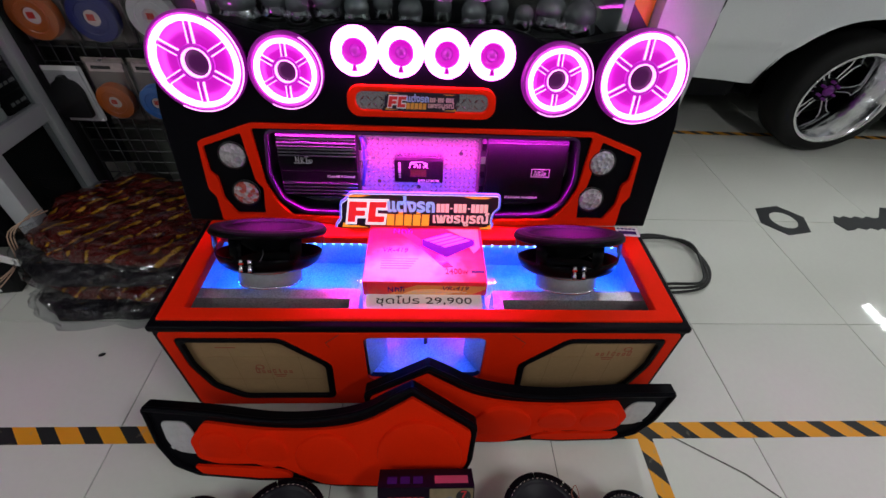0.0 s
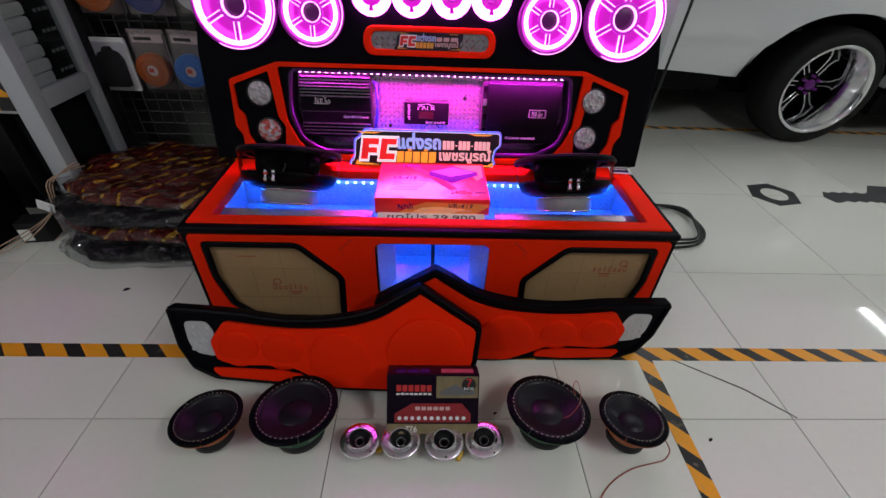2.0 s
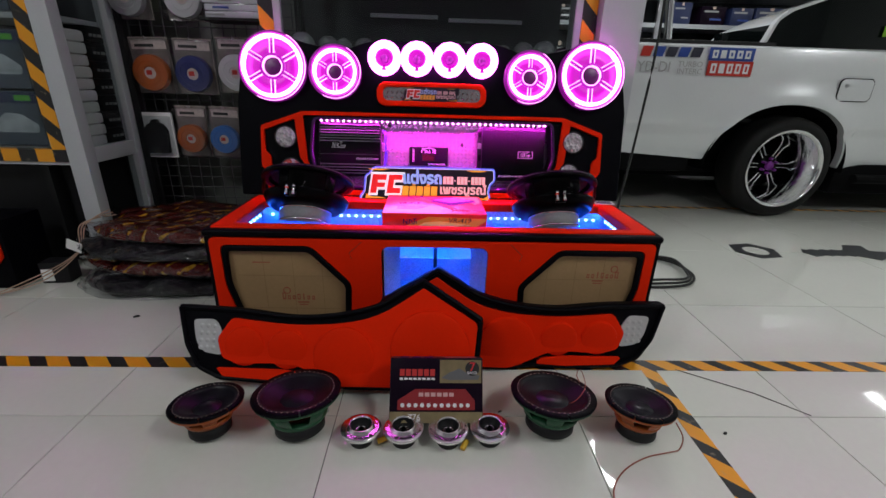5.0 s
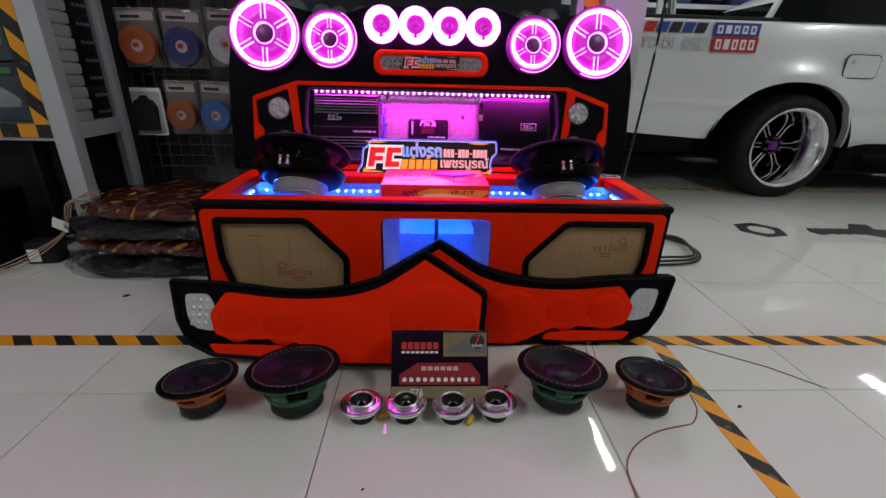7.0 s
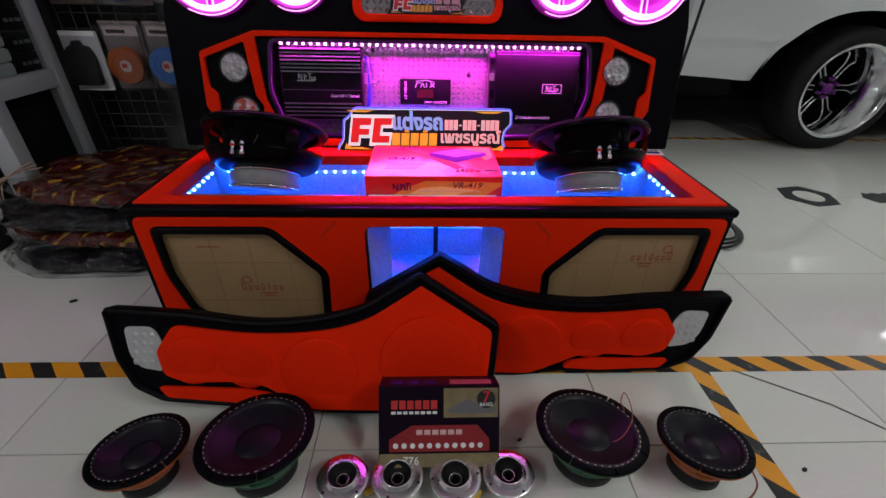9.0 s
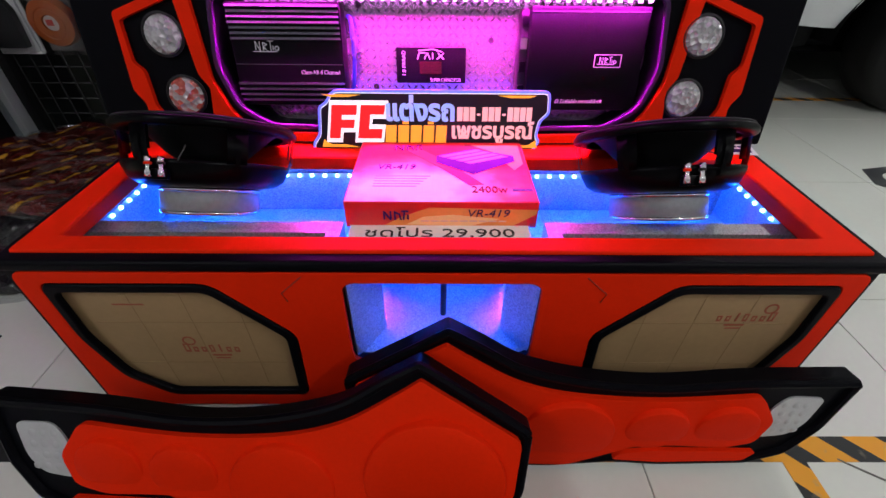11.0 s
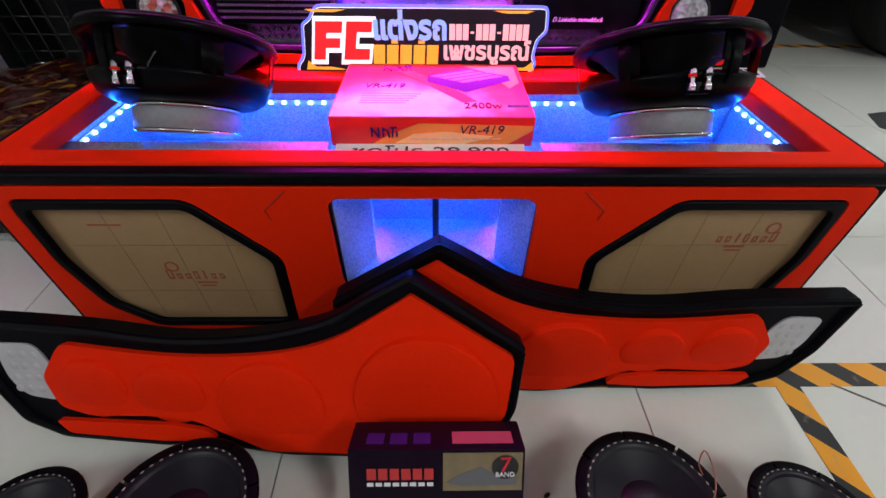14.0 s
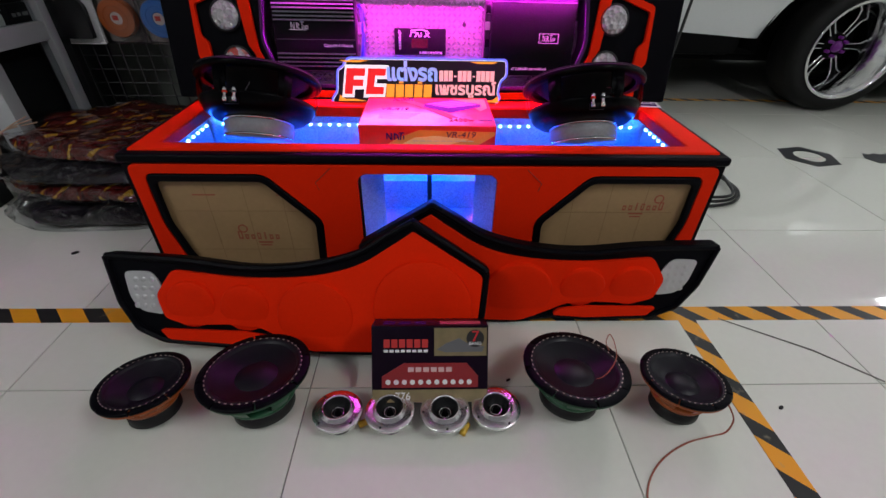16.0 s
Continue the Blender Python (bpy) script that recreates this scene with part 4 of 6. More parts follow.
# ---------------------------------------------------------------- the two door cards leaning on the box
CARD_TOP = curved([(-0.497, 0.228), (-0.324, 0.223), (-0.185, 0.211), (-0.063, 0.221), (0.041, 0.249), (0.106, 0.289), (0.162, 0.322)], 4)
CARD = [(p.x, p.y) for p in CARD_TOP] + [(0.326, 0.222), (0.319, 0.119), (0.285, 0.040), (0.12, 0.026), (-0.02, 0.022), (-0.131, 0.034), (-0.212, 0.028), (-0.37, 0.034), (-0.43, 0.060), (-0.468, 0.12)]
CARD_RED = [(p.x, p.y) for p in curved([(-0.344, 0.198), (-0.189, 0.186), (-0.047, 0.195), (0.048, 0.221), (0.123, 0.267), (0.164, 0.296)], 4)] + [(0.312, 0.208), (0.305, 0.115), (0.262, 0.046), (0.10, 0.034), (-0.05, 0.030), (-0.115, 0.058), (-0.157, 0.078), (-0.226, 0.083), (-0.316, 0.078), (-0.363, 0.092), (-0.380, 0.142)]
CARD_STRIP = [(-0.378, 0.066), (-0.20, 0.067), (-0.142, 0.060), (-0.128, 0.044), (-0.21, 0.038), (-0.358, 0.044)]
CARD_PLATE = [(-0.452, 0.190), (-0.392, 0.192), (-0.372, 0.163), (-0.366, 0.097), (-0.418, 0.104), (-0.440, 0.132)]
PADS = ((0.188, 0.134, 0.104), (-0.040, 0.106, 0.080), (-0.190, 0.122, 0.052), (-0.306, 0.126, 0.052))


def door_card(m, flip, lift, label):
    def f(pts):
        pts = [(x, z + lift) for x, z in pts]
        return mirror(pts, 0.186) if flip else pts
    t = thing("door_card", m, label, "door panel", "door cards leaning on the box")
    part("backing", plate(soften(f(CARD), 0.010, 3), 0.030), BLACK_V, t, "black vinyl edge and back", bevel=0.007)
    part("rolled_edge", tube([(x, -0.001, z) for x, z in grown(soften(f(CARD), 0.010, 3), -0.006)], 0.0075, 8, True), BLACK_V, t, "rolled black vinyl edge")
    red = part("padding", plate(soften(f(CARD_RED), 0.012, 3), 0.012, y=-0.010), RED_V, t, "padded red vinyl", bevel=0.005)
    # each round pad stands out at its upper edge and runs level with the padding below
    for cx, cz, r in PADS:
        cx = 0.372 - cx if flip else cx
        part("speaker_pad", lathe([(r + 0.001, -0.018), (r + 0.001, 0.0095), (r - 0.0008, 0.0124), (r - 0.005, 0.0141), (r * 0.5, 0.0147), (0, 0.0148)], 48, m=Matrix.Translation((cx, 0.0085, cz + lift - r)) @ pose(0, 0, 0, max(5.5, math.degrees(math.asin(0.0082 / r)))) @ pose(0, 0, r, 90)), RED_V, red, "raised round red speaker pad")
    part("lower_strip", plate(soften(f(CARD_STRIP), 0.008, 3), 0.010, y=-0.009), RED_V, t, "red padded lower strip", bevel=0.004)
    plt = part("silver_plate", plate(soften(f(CARD_PLATE), 0.014, 4), 0.004, y=-0.003), SILVER_DULL, t, "dull silver chequer insert")
    xs, zs = [p[0] for p in f(CARD_PLATE)], [p[1] for p in f(CARD_PLATE)]
    for i in range(3):
        for j in range(4):
            x, z = min(xs) + (max(xs) - min(xs)) * (0.30 + 0.2 * i), min(zs) + (max(zs) - min(zs)) * (0.2 + 0.2 * j)
            part("raised_dot", lathe([(0.0062, 0.0032), (0.004, 0.0042), (0, 0.0045)], 10, m=Matrix.Translation((x, 0, z)) @ pose(0, 0, 0, 90)), SILVER_DULL, plt)
    return t


SILVER_DULL = surf("dull_silver_vinyl", (0.50, 0.50, 0.51), 0.38, metal=0.4, var=0.15, scale=40)
door_card(pose(0, -0.2445, 0, -26.57, 0, -3.4), False, 0.0, "red and black padded door card leaning in front of its twin")
door_card(pose(0, -0.116, 0.0015, -11.0, 0, -0.5), True, -0.020, "red and black padded door card leaning on the box front")


# ---------------------------------------------------------------- subwoofers, carton and price card on the lid
TIP = 31.9          # the subwoofers lean back, one edge on the clear shelf


def subwoofer(x, y, turn, lean, label):
    t = thing("subwoofer", pose(x, y, SHELF + 0.0008 + 0.0818 * math.sin(radians(TIP))) @ pose(0, 0, 0, -TIP) @ pose(0, 0, 0, 0, lean) @ pose(0, 0, 0, 0, 0, turn), label, "subwoofer", "subwoofers on the box")
    part("magnet", lathe([(0, 0.0065), (0.079, 0.0065), (0.081, 0.0085), (0.081, 0.0375), (0.079, 0.0395), (0, 0.0395)], 48), FERRITE, t, "grey ferrite magnet")
    part("back_plate", lathe([(0, 0), (0.080, 0), (0.0818, 0.0015), (0.0818, 0.0060), (0, 0.0060)], 48), CHROME, t, "bright steel back plate")
    part("top_plate", lathe([(0.03, 0.0400), (0.0818, 0.0400), (0.0818, 0.0450), (0.080, 0.0460), (0.03, 0.0460)], 48), CHROME, t, "bright steel top plate")
    part("basket_cup", lathe([(0.04, 0.0465), (0.090, 0.0465), (0.108, 0.050), (0.123, 0.060), (0.1325, 0.080), (0.1335, 0.088), (0.1300, 0.088), (0.118, 0.064), (0.04, 0.054)], 48), GLOSSB, t)
    for i in range(6):
        a = 60 * i
        part("basket_arm", lathe([(0.1285, 0.084), (0.1334, 0.084), (0.1375, 0.100), (0.1405, 0.139), (0.1355, 0.139), (0.1325, 0.102)], 8, a0=a - 6.5, a1=a + 6.5), GLOSSB, t)
        part("arm_rib", lathe([(0.1300, 0.069), (0.1340, 0.076), (0.1402, 0.102), (0.1430, 0.139), (0.138, 0.139)], 2, a0=a - 1.6, a1=a + 1.6), GLOSSB, t)
    part("rim", lathe([(0.124, 0.138), (0.134, 0.137), (0.1445, 0.1385), (0.147, 0.141), (0.147, 0.148), (0.1435, 0.152), (0.128, 0.152), (0.124, 0.149), (0.124, 0.138)], 56), GLOSSB, t, "black rim")
    part("gasket", lathe([(0.128, 0.1522), (0.1430, 0.1522), (0.1422, 0.1555), (0.129, 0.1555)], 56), MATTB, t, "black rubber gasket")
    part("surround", lathe([(0.130, 0.1557), (0.124, 0.159), (0.116, 0.158), (0.109, 0.150)], 56), MATTB, t, "rubber surround")
    part("cone", lathe([(0.116, 0.148), (0.106, 0.142), (0.066, 0.104), (0.045, 0.090), (0.0, 0.096)], 40), MATTB, t, "dark cone")
    part("spider", lathe([(0.040, 0.055), (0.060, 0.068), (0.066, 0.064), (0.074, 0.068), (0.084, 0.064)], 36), MATTB, t)
    for k, a in enumerate((-100, -91)):
        w = radians(a - turn)
        px, py = 0.137 * math.cos(w), 0.137 * math.sin(w)
        tm = part("terminal", lathe([(0, 0), (0.005, 0), (0.005, 0.009), (0.0035, 0.011), (0.0035, 0.019), (0.005, 0.021), (0.005, 0.030), (0, 0.030)], 12), CHROME, t, "chrome push terminal", pose(px, py, 0.060))
        part("terminal_ring", lathe([(0.0052, 0.018), (0.0056, 0.018), (0.0056, 0.022), (0.0052, 0.022)], 12), RED_V if k == 0 else MATTB, tm)
    wa = radians(-95.5 - turn)
    part("terminal_block", bbox(-0.016, 0.016, -0.004, 0.004, 0.056, 0.072, cut=0.001), GLOSSB, t, m=pose(0.1285 * math.cos(wa), 0.1285 * math.sin(wa), 0.0, 0, 0, -5.5 - turn))
    part("terminal_wire", tube([(0.124 * math.cos(wa + 0.16), 0.124 * math.sin(wa + 0.16), 0.066), (0.134 * math.cos(wa + 0.26), 0.134 * math.sin(wa + 0.26), 0.090), (0.128 * math.cos(wa + 0.30), 0.128 * math.sin(wa + 0.30), 0.104), (0.110 * math.cos(wa + 0.26), 0.110 * math.sin(wa + 0.26), 0.110)], 0.0012, 6), WIRE_G, t, "thin braided lead")
    return t


subwoofer(-0.2205, 0.176, 14, 1.5, "large black subwoofer with grey magnet leaning back on the clear shelf")
subwoofer(0.594, 0.166, -16, -1.5, "large black subwoofer with grey magnet leaning back inside the box")

carton = thing("amplifier_carton", pose(0.2, 0.235, LID + 0.0005), "red and orange printed amplifier carton lying on the lid", "box")
part("carton_body", bbox(-0.163, 0.163, -0.115, 0.115, 0, 0.050, cut=0.0012), BOXRED, carton)
TOPM = pose(0, 0, 0.0512) @ pose(0, 0, 0, -90)
part("printed_top", bbox(-0.161, 0.161, -0.113, 0.113, 0.0502, 0.0507), TOPPRINT, carton, "white flare on the red top, part print, part painted tube sheen")
part("print_streak", plate([(-0.07, 0.075), (-0.045, 0.085), (0.01, 0.028), (0.075, -0.058), (0.05, -0.062), (-0.015, 0.018)], 0.0004, y=-0.0002), BOXRED, carton, "red printed streak", TOPM)
part("print_streak", plate([(0.06, 0.10), (0.155, 0.10), (0.155, 0.02), (0.135, -0.005), (0.10, 0.07)], 0.0004, y=-0.0001), BOXORANGE, carton, "orange printed streak", TOPM)
amp = part("pictured_amplifier", plate([(-0.010, 0.052), (0.062, 0.082), (0.140, 0.052), (0.140, 0.030), (0.058, -0.022), (-0.010, 0.024)], 0.0005, y=-0.0006), VIOLET_INK, carton, "violet printed amplifier picture", TOPM)
lilac = surf("lilac_ink", (0.42, 0.28, 0.48), 0.5, spec=0.1)
for k in range(4):
    u, v = 0.02 + 0.245 * k, 0.02 + 0.245 * k + 0.17
    q = lambda s, e: (-0.006 + 0.066 * e + 0.075 * s, 0.050 - 0.034 * e + 0.030 * s)
    part("pictured_fin", plate([q(0.0, u), q(0.98, u), q(0.98, v), q(0.0, v)][::-1], 0.0004, y=-0.0010), lilac, amp, "lilac printed cooling fin")
part("print_bar", bbox(0.123, 0.158, -0.080, -0.070, 0.0508, 0.0513), INK_K, carton)
for i in range(3):
    part("print_bar", bbox(0.045 + 0.03 * i, 0.07 + 0.03 * i, 0.096, 0.101, 0.0508, 0.0513), INK_K, carton)
for i in range(5):
    part("print_bar", bbox(-0.12, -0.02 - 0.006 * i, -0.030 - 0.009 * i, -0.027 - 0.009 * i, 0.0508, 0.0512), surf("pale_ink", (0.6, 0.4, 0.36), 0.5), carton)
lettering("writing", "2400w", 0.030, surf("dark_red_ink", (0.12, 0.006, 0.02), 0.5, spec=0.08), carton, pose(0.083, -0.076, 0.0514), 0.062)
lettering("writing", "VR-419", 0.026, VIOLET_INK, carton, pose(-0.085, 0.005, 0.0514), 0.070, 0.2)
part("orange_band", plate([(-0.10, 0.002), (0.12, 0.002), (0.161, 0.028), (0.161, 0.036), (-0.02, 0.040), (-0.07, 0.02)], 0.0006, y=-0.1158), BOXORANGE, carton, "orange printed band")
part("pale_band", plate([(-0.06, 0.006), (0.05, 0.004), (0.10, 0.018), (0.02, 0.026), (-0.03, 0.022)], 0.0006, y=-0.1163), surf("yellow_printed_card", (0.85, 0.62, 0.28), 0.3), carton, "pale yellow printed flare")
lettering("writing", "VR-419", 0.021, surf("dark_ink_violet", (0.05, 0.01, 0.06), 0.4), carton, pose(0.078, -0.1168, 0.029) @ FACE, 0.070, 0.2)
for i in range(9):
    part("print_bar", bbox(-0.035 + i * 0.0165, -0.0215 + i * 0.0165, -0.1170, -0.1163, 0.0125, 0.0150), BOXPALE, carton)


def carton_mark(x, z, m, w, mat, name="mark_stroke"):
    for a, b, c, d in ((-0.45, -0.3, -0.45, 0.4), (-0.45, 0.4, -0.25, -0.35), (-0.25, -0.35, -0.25, 0.4), (-0.12, -0.35, -0.12, 0.4), (-0.12, 0.35, 0.02, 0.15), (0.02, 0.15, 0.06, -0.35), (0.08, 0.42, 0.3, 0.42), (0.18, 0.42, 0.14, -0.35), (0.28, 0.1, 0.28, -0.3)):
        part(name, tube([(x + a * w, 0, z + b * w * 0.4), (x + c * w, 0, z + d * w * 0.4)], w * 0.03, 5), mat, carton, m=m)


carton_mark(-0.072, 0.024, pose(0, -0.1168, 0), 0.055, VIOLET_INK)
carton_mark(-0.06, 0.085, pose(0, 0, 0.0512) @ pose(0, 0, 0, -90), 0.07, VIOLET_INK)

price = thing("price_card", pose(0.197, 0.086, LID + 0.001, 4), "white price card with printed Thai words, lying before the carton", "card")
part("sheet", bbox(-0.153, 0.153, -0.028, 0.0335, 0, 0.0012), WHITE_C, price)
lettering("writing", "ชุดโปร 29,900", 0.030, INK_K, price, pose(0.0, 0.012, 0.0016), 0.252)
tag = thing("price_tag", pose(0.822, 0.352, 0.3885, 3, 0, -4), "small white and violet printed card on the box corner", "card")
part("sheet", bbox(-0.035, 0.035, -0.02, 0.02, 0, 0.0015), WHITE_C, tag)
for i in range(5):
    part("print_bar", bbox(-0.03 + i * 0.012, -0.021 + i * 0.012, 0.008, 0.015, 0.0015, 0.002), VIOLET_INK, tag)
part("print_bar", bbox(-0.028, 0.026, -0.012, 0.002, 0.0015, 0.002), VIOLET_INK, tag)


# ---------------------------------------------------------------- loose speakers on the floor
def speaker(x, y, r, h, paint, turn, tilt, label, group):
    t = thing("loose_speaker", pose(x, y, 0.0068 * r / 0.1) @ pose(0, 0, 0, tilt[0], tilt[1]) @ pose(0, 0, 0, 0, 0, turn), label, "speaker", group)
    k = r / 0.10
    part("magnet", lathe([(0, 0), (0.055 * k, 0), (0.058 * k, 0.003), (0.058 * k, 0.028), (0, 0.028)], 36), MATTB, t, "black magnet")
    part("basket_cup", lathe([(0.03 * k, 0.0285), (0.060 * k, 0.0285), (0.066 * k, 0.036), (0.066 * k, 0.044), (0.03 * k, 0.036)], 36), paint, t, "painted basket")
    for i in range(6):
        part("basket_arm", lathe([(0.062 * k, 0.042), (0.067 * k, 0.042), (0.088 * k, h - 0.012), (0.083 * k, h - 0.012)], 5, a0=60 * i - 14, a1=60 * i + 14), paint, t)
    part("rim", lathe([(0.080 * k, h - 0.014), (0.097 * k, h - 0.010), (0.099 * k, h - 0.008), (0.099 * k, h - 0.003), (0.080 * k, h - 0.003)], 48), paint, t, "painted rim")
    n = 8
    for i in range(n):
        part("gasket", lathe([(0.086 * k, h - 0.0028), (0.101 * k, h - 0.0028), (0.102 * k, h + 0.001), (0.098 * k, h + 0.004), (0.086 * k, h + 0.003)], 7, a0=360 / n * i + 1.1, a1=360 / n * (i + 1) - 1.1), BLACK_V, t, "dark felt gasket")
    part("surround", lathe([(0.088 * k, h + 0.003), (0.082 * k, h + 0.0035), (0.078 * k, h + 0.001), (0.074 * k, h - 0.003)], 48), CONE, t, "cloth surround")
    part("cone", lathe([(0.075 * k, h - 0.002), (0.062 * k, h - 0.0075), (0.048 * k, h - 0.0125), (0.034 * k, h - 0.0165)], 48), CONE, t, "dark paper cone")
    part("dust_cap", lathe([(0.039 * k, h - 0.0152), (0.034 * k, h - 0.0120), (0.022 * k, h - 0.0082), (0.010 * k, h - 0.0068), (0, h - 0.0065)], 32), CONE, t, "domed dust cap")
    n = 44
    bm = bmesh.new()
    for i in range(n):
        a = 2 * math.pi * i / n
        lathe([(0, 0.0012), (0.0026 * k, 0.0006), (0.0026 * k, 0)], 6, bm, Matrix.Translation((0.0855 * k * math.cos(a), 0.0855 * k * math.sin(a), h + 0.0032)) @ pose(0, 0, 0, 0, 0, math.degrees(a)) @ Matrix.Diagonal((0.42, 1, 1, 1)))
    part("stitching", bm, STITCH, t, "row of tan stitches", kind="stuff")
    part("tag_strip", bbox(0.060 * k, 0.068 * k, -0.012, 0.012, 0.03, 0.05), STEEL, t, "solder tag strip")
    return t


speaker(-0.116, -0.352, 0.099, 0.094, GREEN_P, 20, (-7, -2), "loose speaker with dark cone and green basket on the floor", "large loose speakers")
speaker(0.484, -0.344, 0.099, 0.088, GREEN_P, 140, (-7, 2), "loose speaker with dark cone and green basket on the floor", "large loose speakers")
speaker(-0.322, -0.360, 0.079, 0.075, ORANGE_P, 60, (-7, -2), "smaller loose speaker with dark cone and orange basket on the floor", "small loose speakers")
speaker(0.690, -0.364, 0.079, 0.080, ORANGE_P, 100, (-7, 2), "smaller loose speaker with dark cone and orange basket on the floor", "small loose speakers")


def tweeter(x, y, turn):
    t = thing("loose_tweeter", pose(x, y, 0, -3, 0, turn), "polished aluminium bullet tweeter lying on the floor", "tweeter", "loose tweeters")
    part("magnet", lathe([(0, 0), (0.026, 0), (0.027, 0.002), (0.027, 0.020), (0, 0.020)], 28), MATTB, t, "black magnet")
    part("back_cup", lathe([(0.0, 0.0205), (0.031, 0.0205), (0.033, 0.030), (0.030, 0.033)], 32), MATTB, t)
    part("flange", lathe([(0.026, 0.030), (0.044, 0.030), (0.0465, 0.032), (0.0465, 0.0375), (0.0452, 0.0390), (0.0400, 0.0398), (0.0315, 0.0405)], 48), TURNED, t, "bright turned flange")
    part("horn_lip", lathe([(0.0315, 0.0405), (0.0300, 0.0425), (0.0276, 0.0480), (0.0264, 0.0490), (0.0250, 0.0480), (0.0240, 0.043)], 40), TURNED, t, "stepped polished lip")
    part("throat", lathe([(0.0240, 0.045), (0.021, 0.034), (0.014, 0.024), (0, 0.022)], 32), MATTB, t, "dark throat")
    part("bullet", lathe([(0.0075, 0.022), (0.007, 0.030), (0.005, 0.037), (0.002, 0.041), (0, 0.042)], 20), GLOSSB, t, "dark bullet")
    part("bullet_ring", lathe([(0.0098, 0.0300), (0.0102, 0.0325), (0.0118, 0.0325), (0.0122, 0.0300)], 24), CHROME, t, "bright ring round the bullet")
    for i in range(4):
        a = radians(45 + 90 * i)
        part("screw_hole", lathe([(0, 0.0400), (0.0022, 0.0400), (0.0024, 0.0390)], 10), MATTB, t, m=pose(0.0405 * math.cos(a), 0.0405 * math.sin(a), 0.0003))
    return t


for i, (x, y) in enumerate(((0.034, -0.388), (0.132, -0.388), (0.236, -0.390), (0.333, -0.384))):
    tweeter(x, y, 25 * i)
lead = thing("tweeter_capacitor", pose(0.272, -0.408, 0.008, 0, 78, 60), "small yellow film capacitor beside a tweeter", "capacitor", "tweeter capacitors")
part("body", lathe([(0, -0.012), (0.006, -0.012), (0.0065, -0.010), (0.0065, 0.010), (0.006, 0.012), (0, 0.012)], 16), surf("yellow_film", (0.7, 0.42, 0.03), 0.35), lead)
lead2 = copy_thing(lead, pose(0.083, -0.392, 0.008, 0, 80, 20))

# the small dark printed carton
kev = thing("equaliser_carton", pose(0.2065, -0.367, 0.0315, -31), "dark violet printed equaliser carton leaning on the door card", "box")
part("carton_body", bbox(-0.111, 0.111, 0.0, 0.060, 0.0, 0.150, cut=0.001), BOXDARK, kev)
FR = -0.0007
part("scene_panel", bbox(0.008, 0.108, FR, 0, 0.092, 0.146), BOXGOLD, kev, "printed tan landscape")
part("printed_car", plate([(0.012, 0.104), (0.03, 0.116), (0.055, 0.126), (0.072, 0.116), (0.104, 0.110), (0.100, 0.100), (0.03, 0.099)], 0.0005, y=FR - 0.0005), surf("grey_ink", (0.12, 0.12, 0.13), 0.4), kev)
part("round_seal", lathe([(0, 0), (0.017, 0), (0.017, -0.0006)], 24, m=Matrix.Translation((0.086, FR - 0.001, 0.126)) @ pose(0, 0, 0, 90)), INK_K, kev)
lettering("writing", "7", 0.030, surf("red_ink", (0.6, 0.02, 0.03), 0.4), kev, pose(0.086, FR - 0.0018, 0.129) @ FACE)
lettering("writing", "BAND", 0.009, INK_W, kev, pose(0.086, FR - 0.0018, 0.116) @ FACE)
for i in range(6):
    part("red_bar", bbox(-0.088 + i * 0.0145, -0.0765 + i * 0.0145, FR, 0, 0.108, 0.124), surf("bright_red_ink", (0.5, 0.03, 0.03), 0.4), kev)
for i in range(8):
    part("pale_bar", bbox(-0.088 + i * 0.0108, -0.080 + i * 0.0108, FR, 0, 0.099, 0.104), INK_W, kev)
part("printed_unit", plate([(-0.092, 0.030), (0.092, 0.030), (0.092, 0.052), (0.070, 0.078), (-0.050, 0.078), (-0.092, 0.052)], 0.0006, y=FR), BOXMAROON, kev, "maroon printed equaliser picture")
for i in range(6):
    part("pale_bar", bbox(-0.042 + i * 0.0145, -0.031 + i * 0.0145, FR - 0.0005, FR, 0.061, 0.070), surf("pink_ink", (0.62, 0.40, 0.40), 0.4), kev)
for i in range(11):
    part("printed_knob", lathe([(0, 0), (0.0050, 0), (0.0050, -0.0006)], 12, m=Matrix.Translation((-0.080 + i * 0.0155, FR - 0.0009, 0.041)) @ pose(0, 0, 0, 90)), INK_W, kev)
part("tan_foot", bbox(-0.110, 0.110, FR, 0, 0.001, 0.026), BOXGOLD, kev)
lettering("writing", "776", 0.020, INK_W, kev, pose(-0.052, FR - 0.0008, 0.013) @ FACE)
for i in range(3):
    part("pale_bar", bbox(-0.09 + i * 0.03, -0.068 + i * 0.03, 0.012, 0.034, 0.1500, 0.1506), VIOLET_INK, kev)
part("red_bar", bbox(0.02, 0.098, 0.012, 0.036, 0.1500, 0.1506), surf("rose_ink", (0.45, 0.08, 0.12), 0.4), kev)

